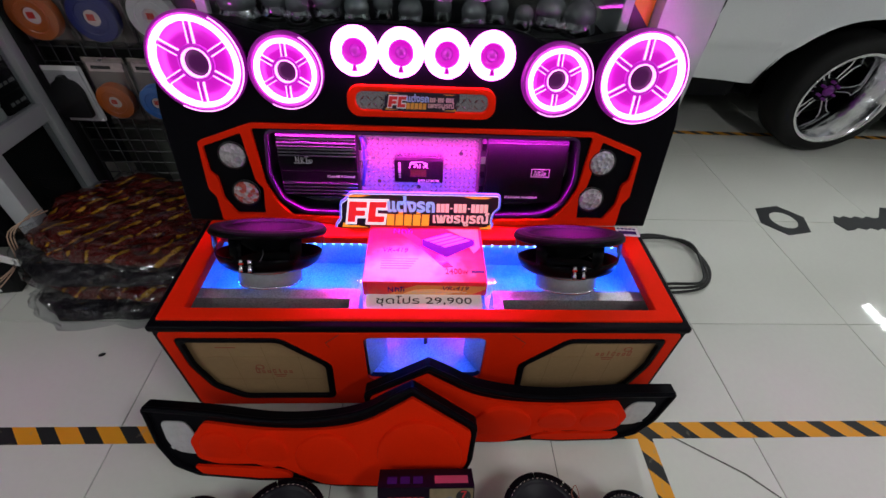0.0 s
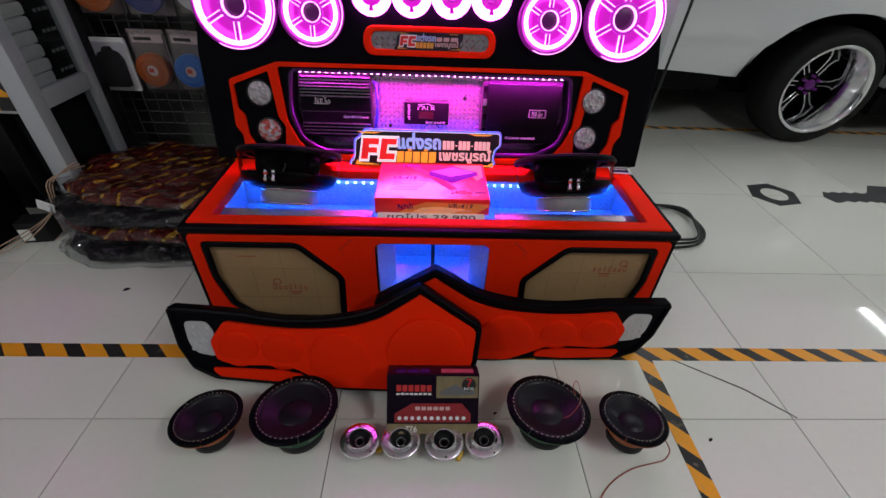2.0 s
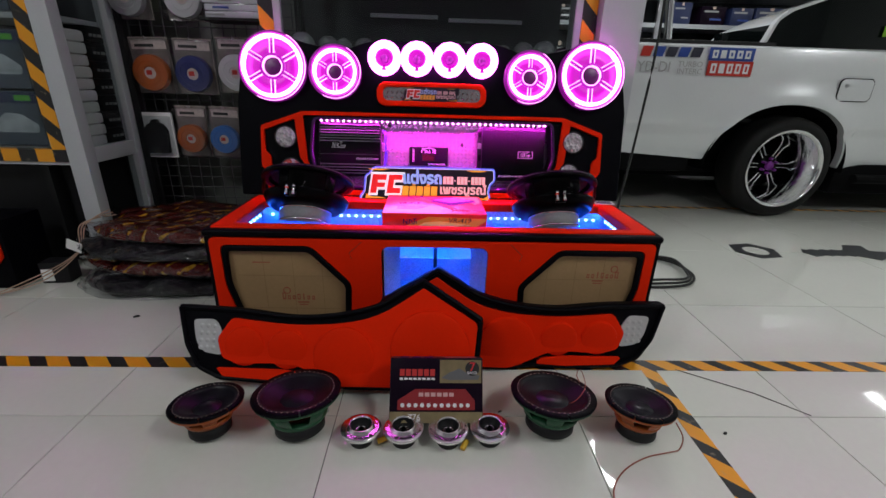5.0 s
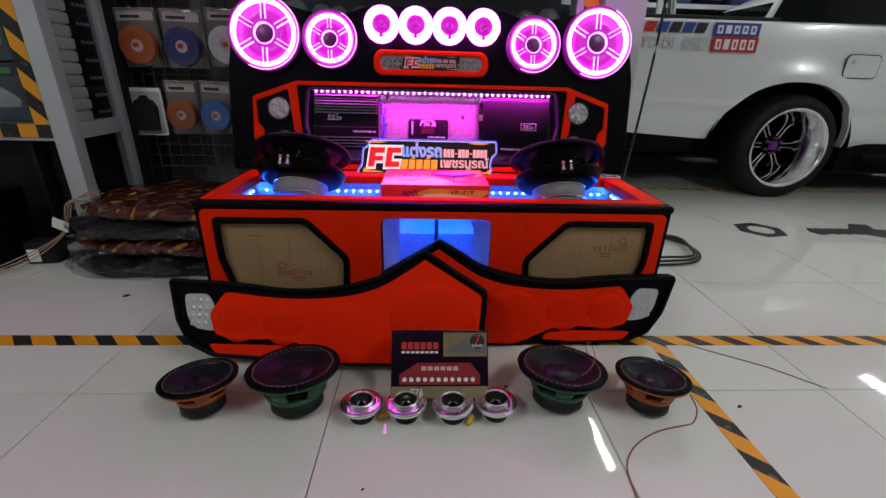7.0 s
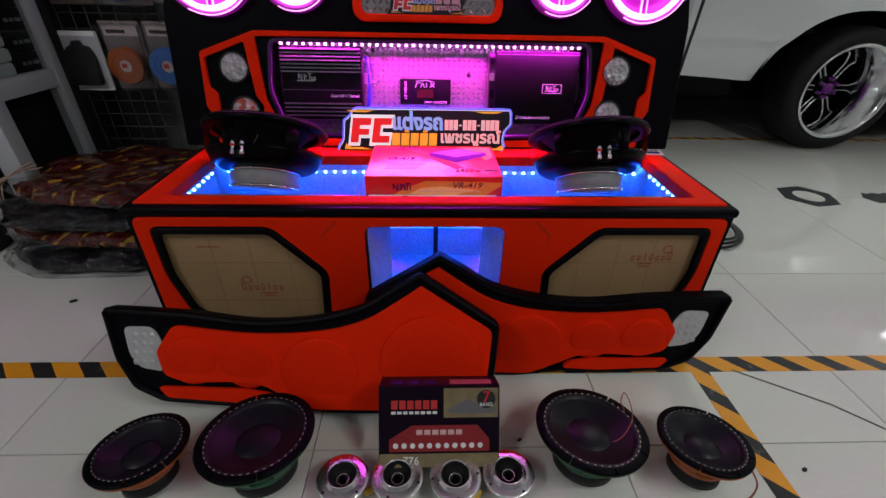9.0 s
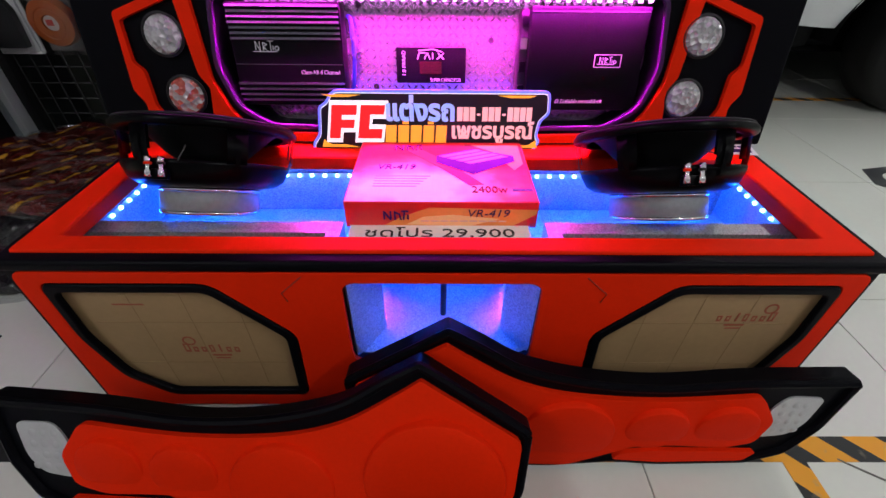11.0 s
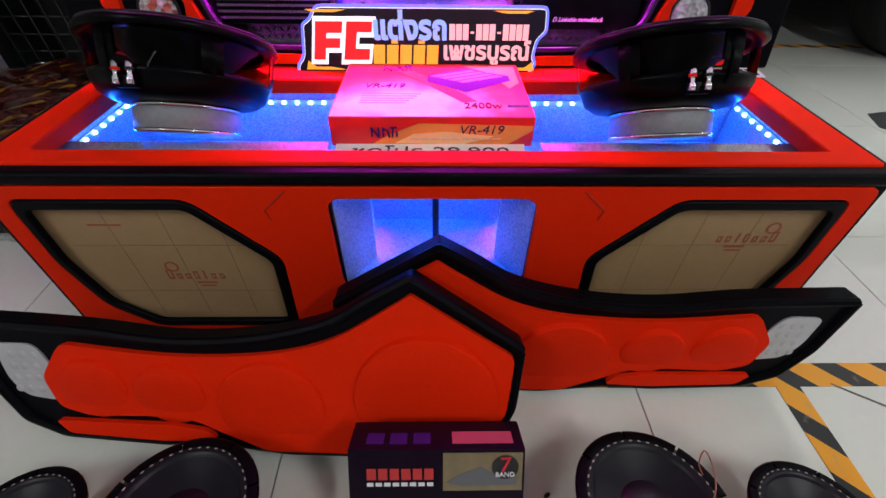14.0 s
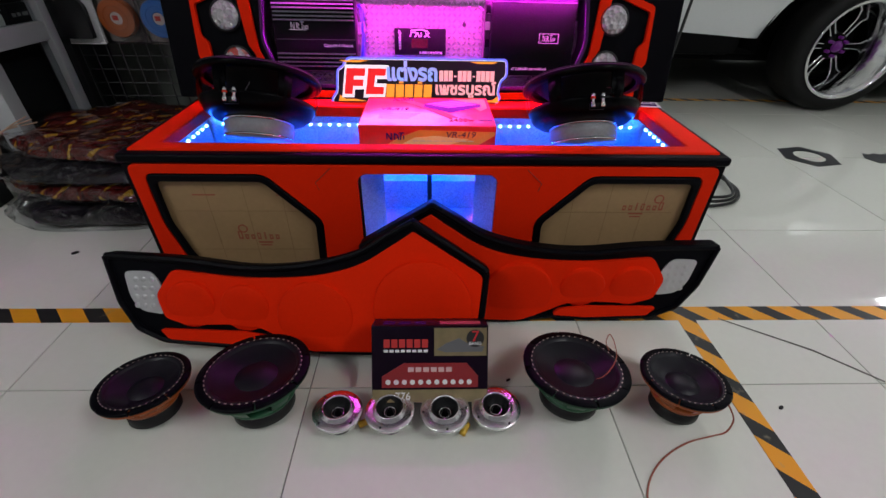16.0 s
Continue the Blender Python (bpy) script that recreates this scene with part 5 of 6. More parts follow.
# loose wires and a black cable coil on the floor
w1 = thing("loose_wire", pose(0, 0, 0), "thin red-brown speaker wire trailing over the floor", "wire")
part("strand", tube(curved([(0.755, -0.405, 0.070), (0.775, -0.412, 0.035), (0.770, -0.418, 0.004), (0.740, -0.425, 0.0022), (0.685, -0.438, 0.0022), (0.630, -0.465, 0.0022), (0.590, -0.50, 0.0022), (0.568, -0.54, 0.0022), (0.560, -0.60, 0.0022)], 5), 0.0016, 6), REDCAB, w1)
w2 = thing("loose_wire", pose(0, 0, 0), "thin dark red wire hanging over the speaker rim", "wire")
part("strand", tube(curved([(0.500, -0.350, 0.070), (0.535, -0.352, 0.085), (0.566, -0.325, 0.100), (0.572, -0.295, 0.112), (0.565, -0.278, 0.122), (0.556, -0.290, 0.112), (0.562, -0.300, 0.099)], 5), 0.0010, 6), REDCAB, w2)
coil = thing("cable_coil", pose(0, 0, 0), "black cable coiled on the floor beside the box", "cable")
for k in range(3):
    o = 0.012 * k
    part("loop", tube(curved([(1.02, 0.46 + o, 0.006 + o * 0.6), (1.18, 0.445 + o, 0.006 + o), (1.31 - o, 0.475, 0.010 + o), (1.375 - 2 * o, 0.58 - o, 0.012 + o), (1.345, 0.73 - o, 0.008 + o), (1.20, 0.785 - 2 * o, 0.008 + o), (1.03, 0.72 - o, 0.008 + o), (0.97, 0.58, 0.008 + o)], 6, True), 0.0055, 8, True), CABLE, coil)
hang = thing("hanging_cable", pose(0, 0, 0), "black cable hanging down from above", "cable")
part("strand", tube(curved([(1.20, 1.00, CEIL), (1.205, 1.0, 1.6), (1.225, 1.0, 1.0), (1.195, 0.98, 0.55), (1.13, 0.90, 0.20), (1.10, 0.82, 0.012)], 8), 0.006, 8), CABLE, hang)


# ---------------------------------------------------------------- the silver pickup
truck = thing("pickup_truck", pose(0, 0, 0), "silver pickup truck with stickers, parked on the shop floor", "truck")
AX, AZ, AW, AH = 2.445, 0.33, 0.462, 0.392
TAIL, NOSE, YS, WIDE = 1.12, 6.2, 1.60, 1.62


def sill(x):
    for ax in (AX, 5.45):
        d = abs(x - ax) / AW
        if d < 1:
            return max(AZ + AH * math.sqrt(1 - d ** 2.3), base_sill(x))
    return base_sill(x)


def base_sill(x):
    return 0.42 - 0.05 * min(max((x - TAIL) / 0.8, 0), 1) if x < AX else 0.315


def side_y(x, z):
    """How far the flank lies from the middle: fuller at the shoulder, tucked in below, flared round the arch."""
    k = (z - 0.72) / 0.42
    y = YS + 0.045 * k * k if z > 0.72 else YS + 0.05 * (k * k) * 1.3
    y += 0.020 if z < 0.545 else 0.020 * max(0, 1 - (z - 0.545) / 0.03)
    for ax in (AX, 5.45):
        d = math.sqrt(((x - ax) / AW) ** 2 + ((z - AZ) / AH) ** 2)
        if z > AZ - 0.05:
            y -= 0.022 * math.exp(-((d - 1.0) / 0.24) ** 2)
    return y


def flank(flip):
    bm = bmesh.new()
    xs = sorted(set([TAIL + (NOSE - TAIL) * i / 70 for i in range(71)] + [ax + AW * math.sin(radians(a)) * 0.9999 for ax in (AX, 5.45) for a in range(-90, 91, 5)]))
    rows = 22
    grid = []
    for x in xs:
        z0, z1 = sill(x), 1.035
        col = []
        for j in range(rows + 1):
            z = z0 + (z1 - z0) * j / rows
            y = side_y(x, z) + (0.10 * max(0, (TAIL + 0.10 - x) / 0.10) ** 2)
            col.append((x, y, z))
        grid.append([(x, col[0][1] + 0.045, z0)] + col + [(x, col[-1][1] + 0.03, 1.048), (x, col[-1][1] + 0.11, 1.050)])
    vs = [[bm.verts.new((x, 2 * (YS + WIDE / 2) - y if flip else y, z)) for x, y, z in c] for c in grid]
    for a, b in zip(vs, vs[1:]):
        for j in range(len(a) - 1):
            bm.faces.new([a[j], b[j], b[j + 1], a[j + 1]])
    bmesh.ops.recalc_face_normals(bm, faces=bm.faces[:])
    md = part("flank", bm, PAINT, truck, "silver painted flank")
    so = md.modifiers.new("solid", "SOLIDIFY")
    so.thickness, so.offset = 0.004, 0
    return md


flank(False)
flank(True)
YM, YF = YS + WIDE / 2, YS + WIDE
part("tailgate", bbox(TAIL + 0.01, TAIL + 0.05, YS + 0.10, YF - 0.10, 0.50, 1.04, cut=0.01), PAINT, truck)
part("rear_bumper", bbox(TAIL - 0.08, TAIL + 0.06, YS + 0.12, YF - 0.12, 0.40, 0.52, cut=0.02), MATTB, truck)
part("bed_floor", bbox(TAIL + 0.05, 2.30, YS + 0.13, YF - 0.13, 0.60, 0.62), MATTB, truck)
part("bed_rail", bbox(TAIL + 0.03, 2.30, YS + 0.085, YS + 0.16, 1.040, 1.075, cut=0.01), MATTB, truck, "black bed rail cap")
part("bed_rail", bbox(TAIL + 0.03, 2.30, YF - 0.16, YF - 0.085, 1.040, 1.075, cut=0.01), MATTB, truck, "black bed rail cap")
part("bed_cover", bbox(TAIL + 0.03, 2.30, YS + 0.16, YF - 0.16, 1.036, 1.062, cut=0.006), MATTB, truck, "black soft bed cover")
part("bed_post", tube([(1.632, YS + 0.12, 1.05), (1.612, YS + 0.12, 1.20), (1.598, YS + 0.12, 1.32)], 0.024, 14), CHROME, truck, "chrome post on the bed rail")
part("underbody", bbox(TAIL + 0.1, NOSE - 0.2, YS + 0.36, YF - 0.36, 0.20, 0.60), UNDER, truck)
# Dark blocks added low down to keep the floor under the truck shaded.
part("sill_shade_block", bbox(2.92, 4.95, YS + 0.06, YF - 0.06, 0.15, 0.36, cut=0.03), UNDER, truck)
part("rear_shade_block", bbox(TAIL + 0.1, 1.92, YS + 0.07, YF - 0.08, 0.27, 0.52, cut=0.05), UNDER, truck)
part("rear_axle", lathe([(0, 0), (0.05, 0), (0.05, 1.2), (0, 1.2)], 16, m=pose(0, 0, 0, -90)), UNDER, truck, "dark rear axle", pose(2.465, YS + 0.2, 0.36))
part("leaf_spring", bbox(1.75, 2.95, YS + 0.30, YS + 0.36, 0.24, 0.30, cut=0.01), UNDER, truck, "dark leaf spring")
for sx in (AX, 5.45):
    part("wheel_well", bbox(sx - 0.50, sx + 0.50, YS + 0.33, YS + 0.36, 0.20, 0.85), UNDER, truck)
    for y0, y1 in ((YS + 0.012, YS + 0.33), (YF - 0.33, YF - 0.012)):
        part("wheel_liner", lathe([(1, -y0), (1, -y1)], 40, m=Matrix.Translation((sx, 0, AZ)) @ Matrix.Diagonal((AW + 0.012, 1, AH + 0.012, 1)) @ pose(0, 0, 0, 90), a0=-4, a1=184), UNDER, truck, "dark wheel arch liner")
part("bonnet", bbox(4.9, NOSE, YS + 0.08, YF - 0.08, 0.98, 1.06, cut=0.03), PAINT, truck)
part("nose", bbox(NOSE - 0.06, NOSE, YS + 0.06, YF - 0.06, 0.42, 1.02, cut=0.02), PAINT, truck)
# cab: a silver shell over dark side glass
CABO = [(2.22, 1.045), (2.28, 1.20), (2.36, 1.265), (2.70, 1.385), (3.10, 1.49), (3.55, 1.56), (4.05, 1.58), (4.35, 1.55), (5.02, 1.06), (5.0, 1.04)]
CABI = [(2.245, 1.055), (2.298, 1.20), (2.370, 1.252), (2.705, 1.371), (3.10, 1.474), (3.55, 1.543), (4.04, 1.560), (4.31, 1.52), (4.92, 1.06)]
for y0, dx, cm in ((YS + 0.115, 0.0, PAINT), (YF - 0.155, 0.45, UNDER)):
    co, ci = ([(x + dx * max(0, (4.2 - x) / 2), z) for x, z in q] for q in (CABO, CABI))
    part("cab_side", plate(soften(co, 0.03), 0.04, [soften(ci, 0.02)], y=y0), cm, truck, "cab frame", bevel=0.008)
    part("side_window", plate(soften(grown(ci, 0.004), 0.02), 0.008, y=y0 + 0.014), CARWIN, truck, "dark tinted side glass")
roof = [(x, z) for x, z in CABO[1:8]]
bm = bmesh.new()
vv = [[bm.verts.new((x + 0.45 * max(0, (4.2 - x) / 2) * min(1, (y - YS - 0.118) / 0.3), y, z + 0.012 * (1 - abs(2 * (y - YM) / WIDE) ** 4))) for y in (YS + 0.118, YS + 0.2, YS + 0.4, YM, YF - 0.4, YF - 0.2, YF - 0.118)] for x, z in roof]
for a, b in zip(vv, vv[1:]):
    for j in range(6):
        bm.faces.new([a[j], b[j], b[j + 1], a[j + 1]])
bmesh.ops.recalc_face_normals(bm, faces=bm.faces[:])
part("cab_roof", bm, PAINT, truck)
part("rear_window", bbox(2.70, 2.71, YS + 0.2, YF - 0.2, 1.06, 1.26), CARWIN, truck)
part("seat_row", bbox(2.9, 3.2, YS + 0.3, YF - 0.3, 0.7, 1.35, cut=0.05), UNDER, truck)
part("door_gap", bbox(3.34, 3.350, YS - 0.006, YS + 0.030, 0.50, 1.03), UNDER, truck, "dark gap of the cab door")
part("side_step", tube([(2.98, YS - 0.02, 0.27), (4.9, YS - 0.02, 0.27)], 0.03, 10), UNDER, truck, "dark side step")
flap = part("fuel_flap", plate(rounded(2.695, 2.905, 0.752, 0.878, 0.03), 0.006, y=1.586), PAINT, truck, "square silver fuel flap", bevel=0.002)
part("flap_gap", plate(rounded(2.690, 2.910, 0.747, 0.883, 0.032), 0.004, y=1.5895), UNDER, flap)
part("flap_lock", lathe([(0, 0.002), (0.012, 0.002), (0.013, 0)], 16, m=Matrix.Translation((2.735, 1.586, 0.84)) @ pose(0, 0, 0, 90)), STEEL, flap)

# stickers on the flank: coloured blocks and grey words
sty = lambda z: side_y(1.9, z) - 0.006
STB, STR, STK = surf("blue_sticker", (0.03, 0.07, 0.32), 0.3), surf("red_sticker", (0.5, 0.03, 0.02), 0.3), surf("dark_sticker", (0.03, 0.03, 0.05), 0.3)
GREYB = surf("grey_badge", (0.36, 0.36, 0.36), 0.35)
for z0, z1, mat in ((0.958, 1.030, STB), (0.874, 0.956, STR)):
    st = part("sticker", plate([(1.842, z0), (2.118, z0), (2.118, z1), (1.842, z1)], 0.003, y=sty((z0 + z1) / 2) - 0.012), mat, truck, "square colour sticker")
    for i in range(5):
        x = 1.862 + i * 0.050
        part("pale_bar", plate([(x, z0 + 0.014), (x + 0.034, z0 + 0.014), (x + 0.034, z1 - 0.014), (x, z1 - 0.014)], 0.002, [[(x + 0.011, z0 + 0.026), (x + 0.011, z1 - 0.026), (x + 0.024, z1 - 0.026), (x + 0.024, z0 + 0.026)]] if i != 1 else [], y=sty((z0 + z1) / 2) - 0.0135), INK_W, st)
for i, mat in enumerate((STR, STB, STK, STB, STK)):
    x = 1.425 + i * 0.076
    part("sticker", plate([(x, 0.972), (x + 0.060, 0.972), (x + 0.075, 1.026), (x + 0.012, 1.026)], 0.003, y=sty(1.0) - 0.012), mat, truck, "dark slanted sticker")
lettering("writing", "YD-DI", 0.085, GREYB, truck, pose(1.515, sty(0.915) - 0.012, 0.912) @ FACE, 0.20)
lettering("writing", "TURBO", 0.045, GREYB, truck, pose(1.735, sty(0.93) - 0.012, 0.932) @ FACE, 0.15)
lettering("writing", "INTERC", 0.045, GREYB, truck, pose(1.735, sty(0.89) - 0.012, 0.892) @ FACE, 0.15)
part("window_sticker", bbox(2.97, 3.25, YS + 0.112, YS + 0.118, 1.13, 1.19), surf("lime_sticker", (0.22, 0.5, 0.02), 0.4), truck, "lime green window sticker")


DISH = -0.042       # how far the spokes lie back inside the rim


def wheel(x, y, flip):
    m = pose(x, y, 0.326, 90 if not flip else -90)
    w = part("wheel", lathe([(0.217, -0.16), (0.228, -0.165), (0.30, -0.15), (0.322, -0.12), (0.325, -0.05), (0.325, 0.03), (0.318, 0.06), (0.295, 0.085), (0.250, 0.082), (0.242, 0.075)], 56), RUBBER, truck, "black low tyre", m)
    part("rim_lip", lathe([(0.244, 0.074), (0.250, 0.086), (0.245, 0.092), (0.235, 0.088), (0.226, 0.070), (0.209, 0.03), (0.190, -0.03), (0.178, -0.076)], 56), CHROME, w, "polished deep rim lip")
    part("rim_barrel", lathe([(0.178, -0.074), (0.176, -0.11), (0.19, -0.16)], 40), GLOSSB, w)
    part("brake", lathe([(0, -0.15), (0.15, -0.15), (0.15, -0.13), (0, -0.13)], 32), UNDER, w)
    part("hub", lathe([(0, -0.005), (0.030, -0.005), (0.034, -0.012), (0.062, -0.018), (0.070, -0.03), (0.070, -0.07), (0, -0.07)], 32), GLOSSB, w, m=pose(0, 0, DISH))
    part("hub_cap", lathe([(0, 0.012), (0.022, 0.010), (0.030, 0.0), (0.030, -0.006)], 24), PURPLE_P, w, "violet hub cap", pose(0, 0, DISH))
    for i in range(6):
        a = radians(60 * i + 30)
        part("wheel_nut", lathe([(0, 0.012), (0.008, 0.010), (0.009, -0.02)], 8), PURPLE_P, w, "violet wheel nut", pose(0.048 * math.cos(a), 0.048 * math.sin(a), DISH))
        sp = part("spoke", bbox(0.055, 0.179, -0.015, 0.015, -0.052, -0.030, cut=0.006), GLOSSB, w, m=pose(0, 0, DISH, 0, 0, 60 * i))
        for s in (-1, 1):
            part("spoke_edge", tube(curved([(0.060, s * 0.012, -0.026), (0.105, s * 0.013, -0.028), (0.150, s * 0.017, -0.030), (0.180, s * 0.034, -0.030)], 4), 0.0036, 6), CHROME, sp, "polished spoke edge")


wheel(2.475, 1.640, False)
wheel(2.475, YF - 0.05, True)
wheel(5.45, 1.640, False)
wheel(5.45, YF - 0.05, True)


# ---------------------------------------------------------------- racks behind the truck
def goods(parent_name, x, y, z, w, d, h, mat, label, group):
    t = thing(parent_name, pose(x, y, z), label, "box", group)
    part("carton_body", bbox(-w / 2, w / 2, 0, d, 0, h, cut=0.003), mat, t)
    k = (x * 7.3 + z * 3.1) % 1.0
    part("label_bar", bbox(-w * 0.38, w * (0.05 + 0.3 * k), -0.001, 0.0, h * 0.70, h * (0.75 + 0.08 * k)), GREYB, t)
    part("label_bar", bbox(w * (0.1 - 0.4 * k), w * 0.36, -0.001, 0.0, h * 0.30, h * (0.34 + 0.10 * k)), LABELS[int(k * 4)], t)
    part("tape_strip", bbox(-w * 0.06, w * 0.06, -0.0012, 0.0, h * 0.86, h), BOXPALE, t)
    return t


LABELS = (STR, GREYB, STB, INK_W)
CARDB = surf("brown_carton", (0.36, 0.22, 0.10), 0.7, var=0.2)
DARKB = surf("dark_blue_carton", (0.02, 0.03, 0.09), 0.35, var=0.3)
WHITEB = surf("white_carton", (0.7, 0.72, 0.74), 0.45, var=0.2)
rack = thing("storage_rack", pose(0, 0, 0), "white storage rack with striped tape on its shelf edge", "rack")
for z in (0.5, 0.95, 1.385, 1.68, 2.15):
    part("shelf", bbox(1.2, 5.6, 3.42, 3.85, z - 0.03, z), WHITE_P, rack)
    part("shelf_tape", bbox(1.2, 5.6, 3.415, 3.418, z - 0.035, z + 0.004), T_RAIL if z in (1.68, 2.15) else WHITE_P, rack, "striped tape on the shelf edge")
for x in (1.2, 2.36, 3.9, 5.6):
    part("upright", bbox(x - 0.03, x + 0.03, 3.40, 3.44, 0, 2.5, cut=0.004), STEEL, rack)
part("rack_back", bbox(1.2, 5.6, 3.86, 3.88, 0, 2.5), DARKWALL, rack)
rng = random.Random(5)
for z, hh in ((0.5, 0.36), (0.95, 0.33), (1.385, 0.20), (1.68, 0.40)):
    x = 1.32
    while x < 5.4:
        w = rng.uniform(0.16, 0.34)
        if not any(abs(x + w / 2 - u) < w / 2 + 0.04 for u in (2.36, 3.9)):
            goods("stored_carton", x + w / 2, 3.47, z, w, 0.3, hh * rng.uniform(0.7, 1.0), rng.choice((DARKB, DARKB, BOXDARK, CARDB, WHITEB, MATTB, MATTB) if z > 1.5 else (MATTB, DARKB, BOXDARK, MATTB)), "boxed shop goods standing on the storage rack", "cartons on the rack")
        x += w + rng.uniform(0.02, 0.10)

# ---------------------------------------------------------------- glass showcase behind the panel, and the white column
case = thing("glass_showcase", pose(0, 0, 0), "white framed glass showcase with striped tape, behind the sound panel", "showcase")
for x0, x1 in ((-0.392, -0.366), (0.708, 0.734)):
    part("post", bbox(x0, x1, 0.600, 0.626, 0.0, 2.2, cut=0.003), WHITE_P, case)
for x0, x1 in ((-0.445, -0.394), (0.736, 0.790)):
    part("striped_edge", bbox(x0, x1, 0.604, 0.626, 0.0, 2.2), T_POST, case, "post covered with striped tape")
for z in (0.42, 0.858, 1.22, 1.62, 2.0):
    part("shelf", bbox(-0.366, 0.708, 0.616, 1.10, z - 0.010, z), GLASS if z > 1.0 else MATTB, case)
part("showcase_back", bbox(-0.44, 0.79, 1.11, 1.13, 0, 2.2), DARKWALL, case)
part("top_board", bbox(-0.44, 0.79, 0.6, 1.13, 2.2, 2.24), WHITE_P, case)
gl = part("front_glass", bbox(-0.366, 0.708, 0.606, 0.610, 0.02, 2.2), GLASS, case)
gl.visible_shadow = False
part("inner_rail", bbox(-0.10, 0.21, 1.06, 1.08, 1.06, 1.075), WHITE_P, case)
part("inner_rail", bbox(0.26, 0.60, 1.06, 1.08, 1.05, 1.065), WHITE_P, case)
column = part("column_1", bbox(0.795, 0.945, 0.56, 0.98, 0.0, CEIL), WHITE_P, None, "plain white square column", kind="structure")
column["category"] = "column"
CRYST = surf("clear_lens_glass", (0.35, 0.36, 0.38), 0.05, metal=0.6, var=0.3, scale=30, bump=0.3, bscale=60, bdist=0.003)
rng = random.Random(11)
for i in range(13):
    x = -0.31 + i * 0.078 + rng.uniform(-0.01, 0.01)
    r = {0: 0.050, 1: 0.044, 3: 0.041, 11: 0.044, 12: 0.046}.get(i, rng.uniform(0.026, 0.036))
    t = thing("lamp_lens", pose(x, 0.665 + 0.05 * (i % 2), 0.858), "round clear headlamp lens in a chrome holder, on the shelf", "lamp lens", "lenses on the shelf")
    part("holder", lathe([(0, 0), (r * 1.05, 0), (r * 1.1, 0.012), (r * 0.95, 0.03), (r * 0.9, 0.04)], 24), CHROME, t)
    part("lens", lathe([(r * 0.92, 0.035)] + [(r * math.cos(radians(a)), 0.045 + r * math.sin(radians(a))) for a in range(0, 91, 15)], 24), CRYST, t, "clear glass dome")
for i in range(5):
    goods("shelf_carton", -0.24 + i * 0.20, 0.80, 1.22, 0.15, 0.2, rng.uniform(0.10, 0.2), rng.choice((MATTB, BOXDARK, DARKB)), "boxed lamp standing in the showcase", "cartons in the showcase")

# ---------------------------------------------------------------- goods on the wire rack beside it
wr = thing("wire_rack", pose(0, 0, 0), "dark wire grid rack hung with packaged rolls", "rack")
for i in range(15):
    x = -1.12 + i * 0.05
    part("wire", tube([(x, 0.93, 0.02), (x, 0.93, 1.5)], 0.0022, 5), WIRE_G, wr)
for i in range(30):
    z = 0.03 + i * 0.05
    part("wire", tube([(-1.13, 0.935, z), (-0.40, 0.935, z)], 0.0022, 5), WIRE_G, wr)
part("rack_post", bbox(-1.155, -1.125, 0.90, 0.95, 0, 1.9, cut=0.003), MATTB, wr)
part("rack_post", bbox(-0.40, -0.37, 0.90, 0.95, 0, 1.9, cut=0.003), MATTB, wr)
backw = part("goods_wall", bbox(-1.16, -0.42, 1.15, 1.17, 0.0, 2.2), surf("grey_tile_wall", (0.13, 0.14, 0.125), 0.5, var=0.3, scale=5), None, "plain grey wall board behind the wire rack", kind="structure")
backw["category"] = "wall"


def roll_pack(x, z, mat, r, w, h, label, turn):
    t = thing("packaged_roll", pose(x, 0.900, z, 2, turn, 0), label, "packaged roll", "rolls hung on the rack")
    part("backing_card", bbox(-w / 2, w / 2, 0.006, 0.009, -h * 0.45, h * 0.55), CARDG, t, "grey printed backing card")
    part("card_header", bbox(-w * 0.44, w * 0.44, 0.0045, 0.006, h * 0.34, h * 0.50), CARDL, t, "pale printed header")
    part("print_bar", bbox(-w * 0.36, w * 0.12, 0.0035, 0.0045, h * 0.38, h * 0.43), INK_K, t)
    part("roll", lathe([(r * 0.32, 0.004), (r * 0.32, 0.030), (r * 0.36, 0.034), (r * 0.60, 0.035), (r * 0.64, 0.033), (r * 0.68, 0.035), (r * 0.96, 0.033), (r, 0.028), (r, 0.004)], 40, m=pose(0, 0, -h * 0.08) @ pose(0, 0, 0, 90)), mat, t, "wound coloured strip")
    part("roll_label", lathe([(0, 0.030), (r * 0.33, 0.030), (r * 0.33, 0.02)], 24, m=pose(0, 0, -h * 0.08) @ pose(0, 0, 0, 90)), CARDL, t, "pale printed label")
    part("print_bar", bbox(-r * 0.2, r * 0.1, -0.0315, -0.030, -h * 0.08 - r * 0.1, -h * 0.08 + r * 0.15), STR, t)
    part("hook", tube([(0, 0.03, h * 0.52), (0, -0.012, h * 0.53), (0, -0.018, h * 0.56)], 0.002, 6), STEEL, t)
    bm = bbox(-w / 2 - 0.002, w / 2 + 0.002, -0.040, 0.005, -h * 0.46, h * 0.52, cut=0.012)
    bag = part("clear_bag", bm, BAG, t, "clear plastic bag")
    bag.visible_shadow = False


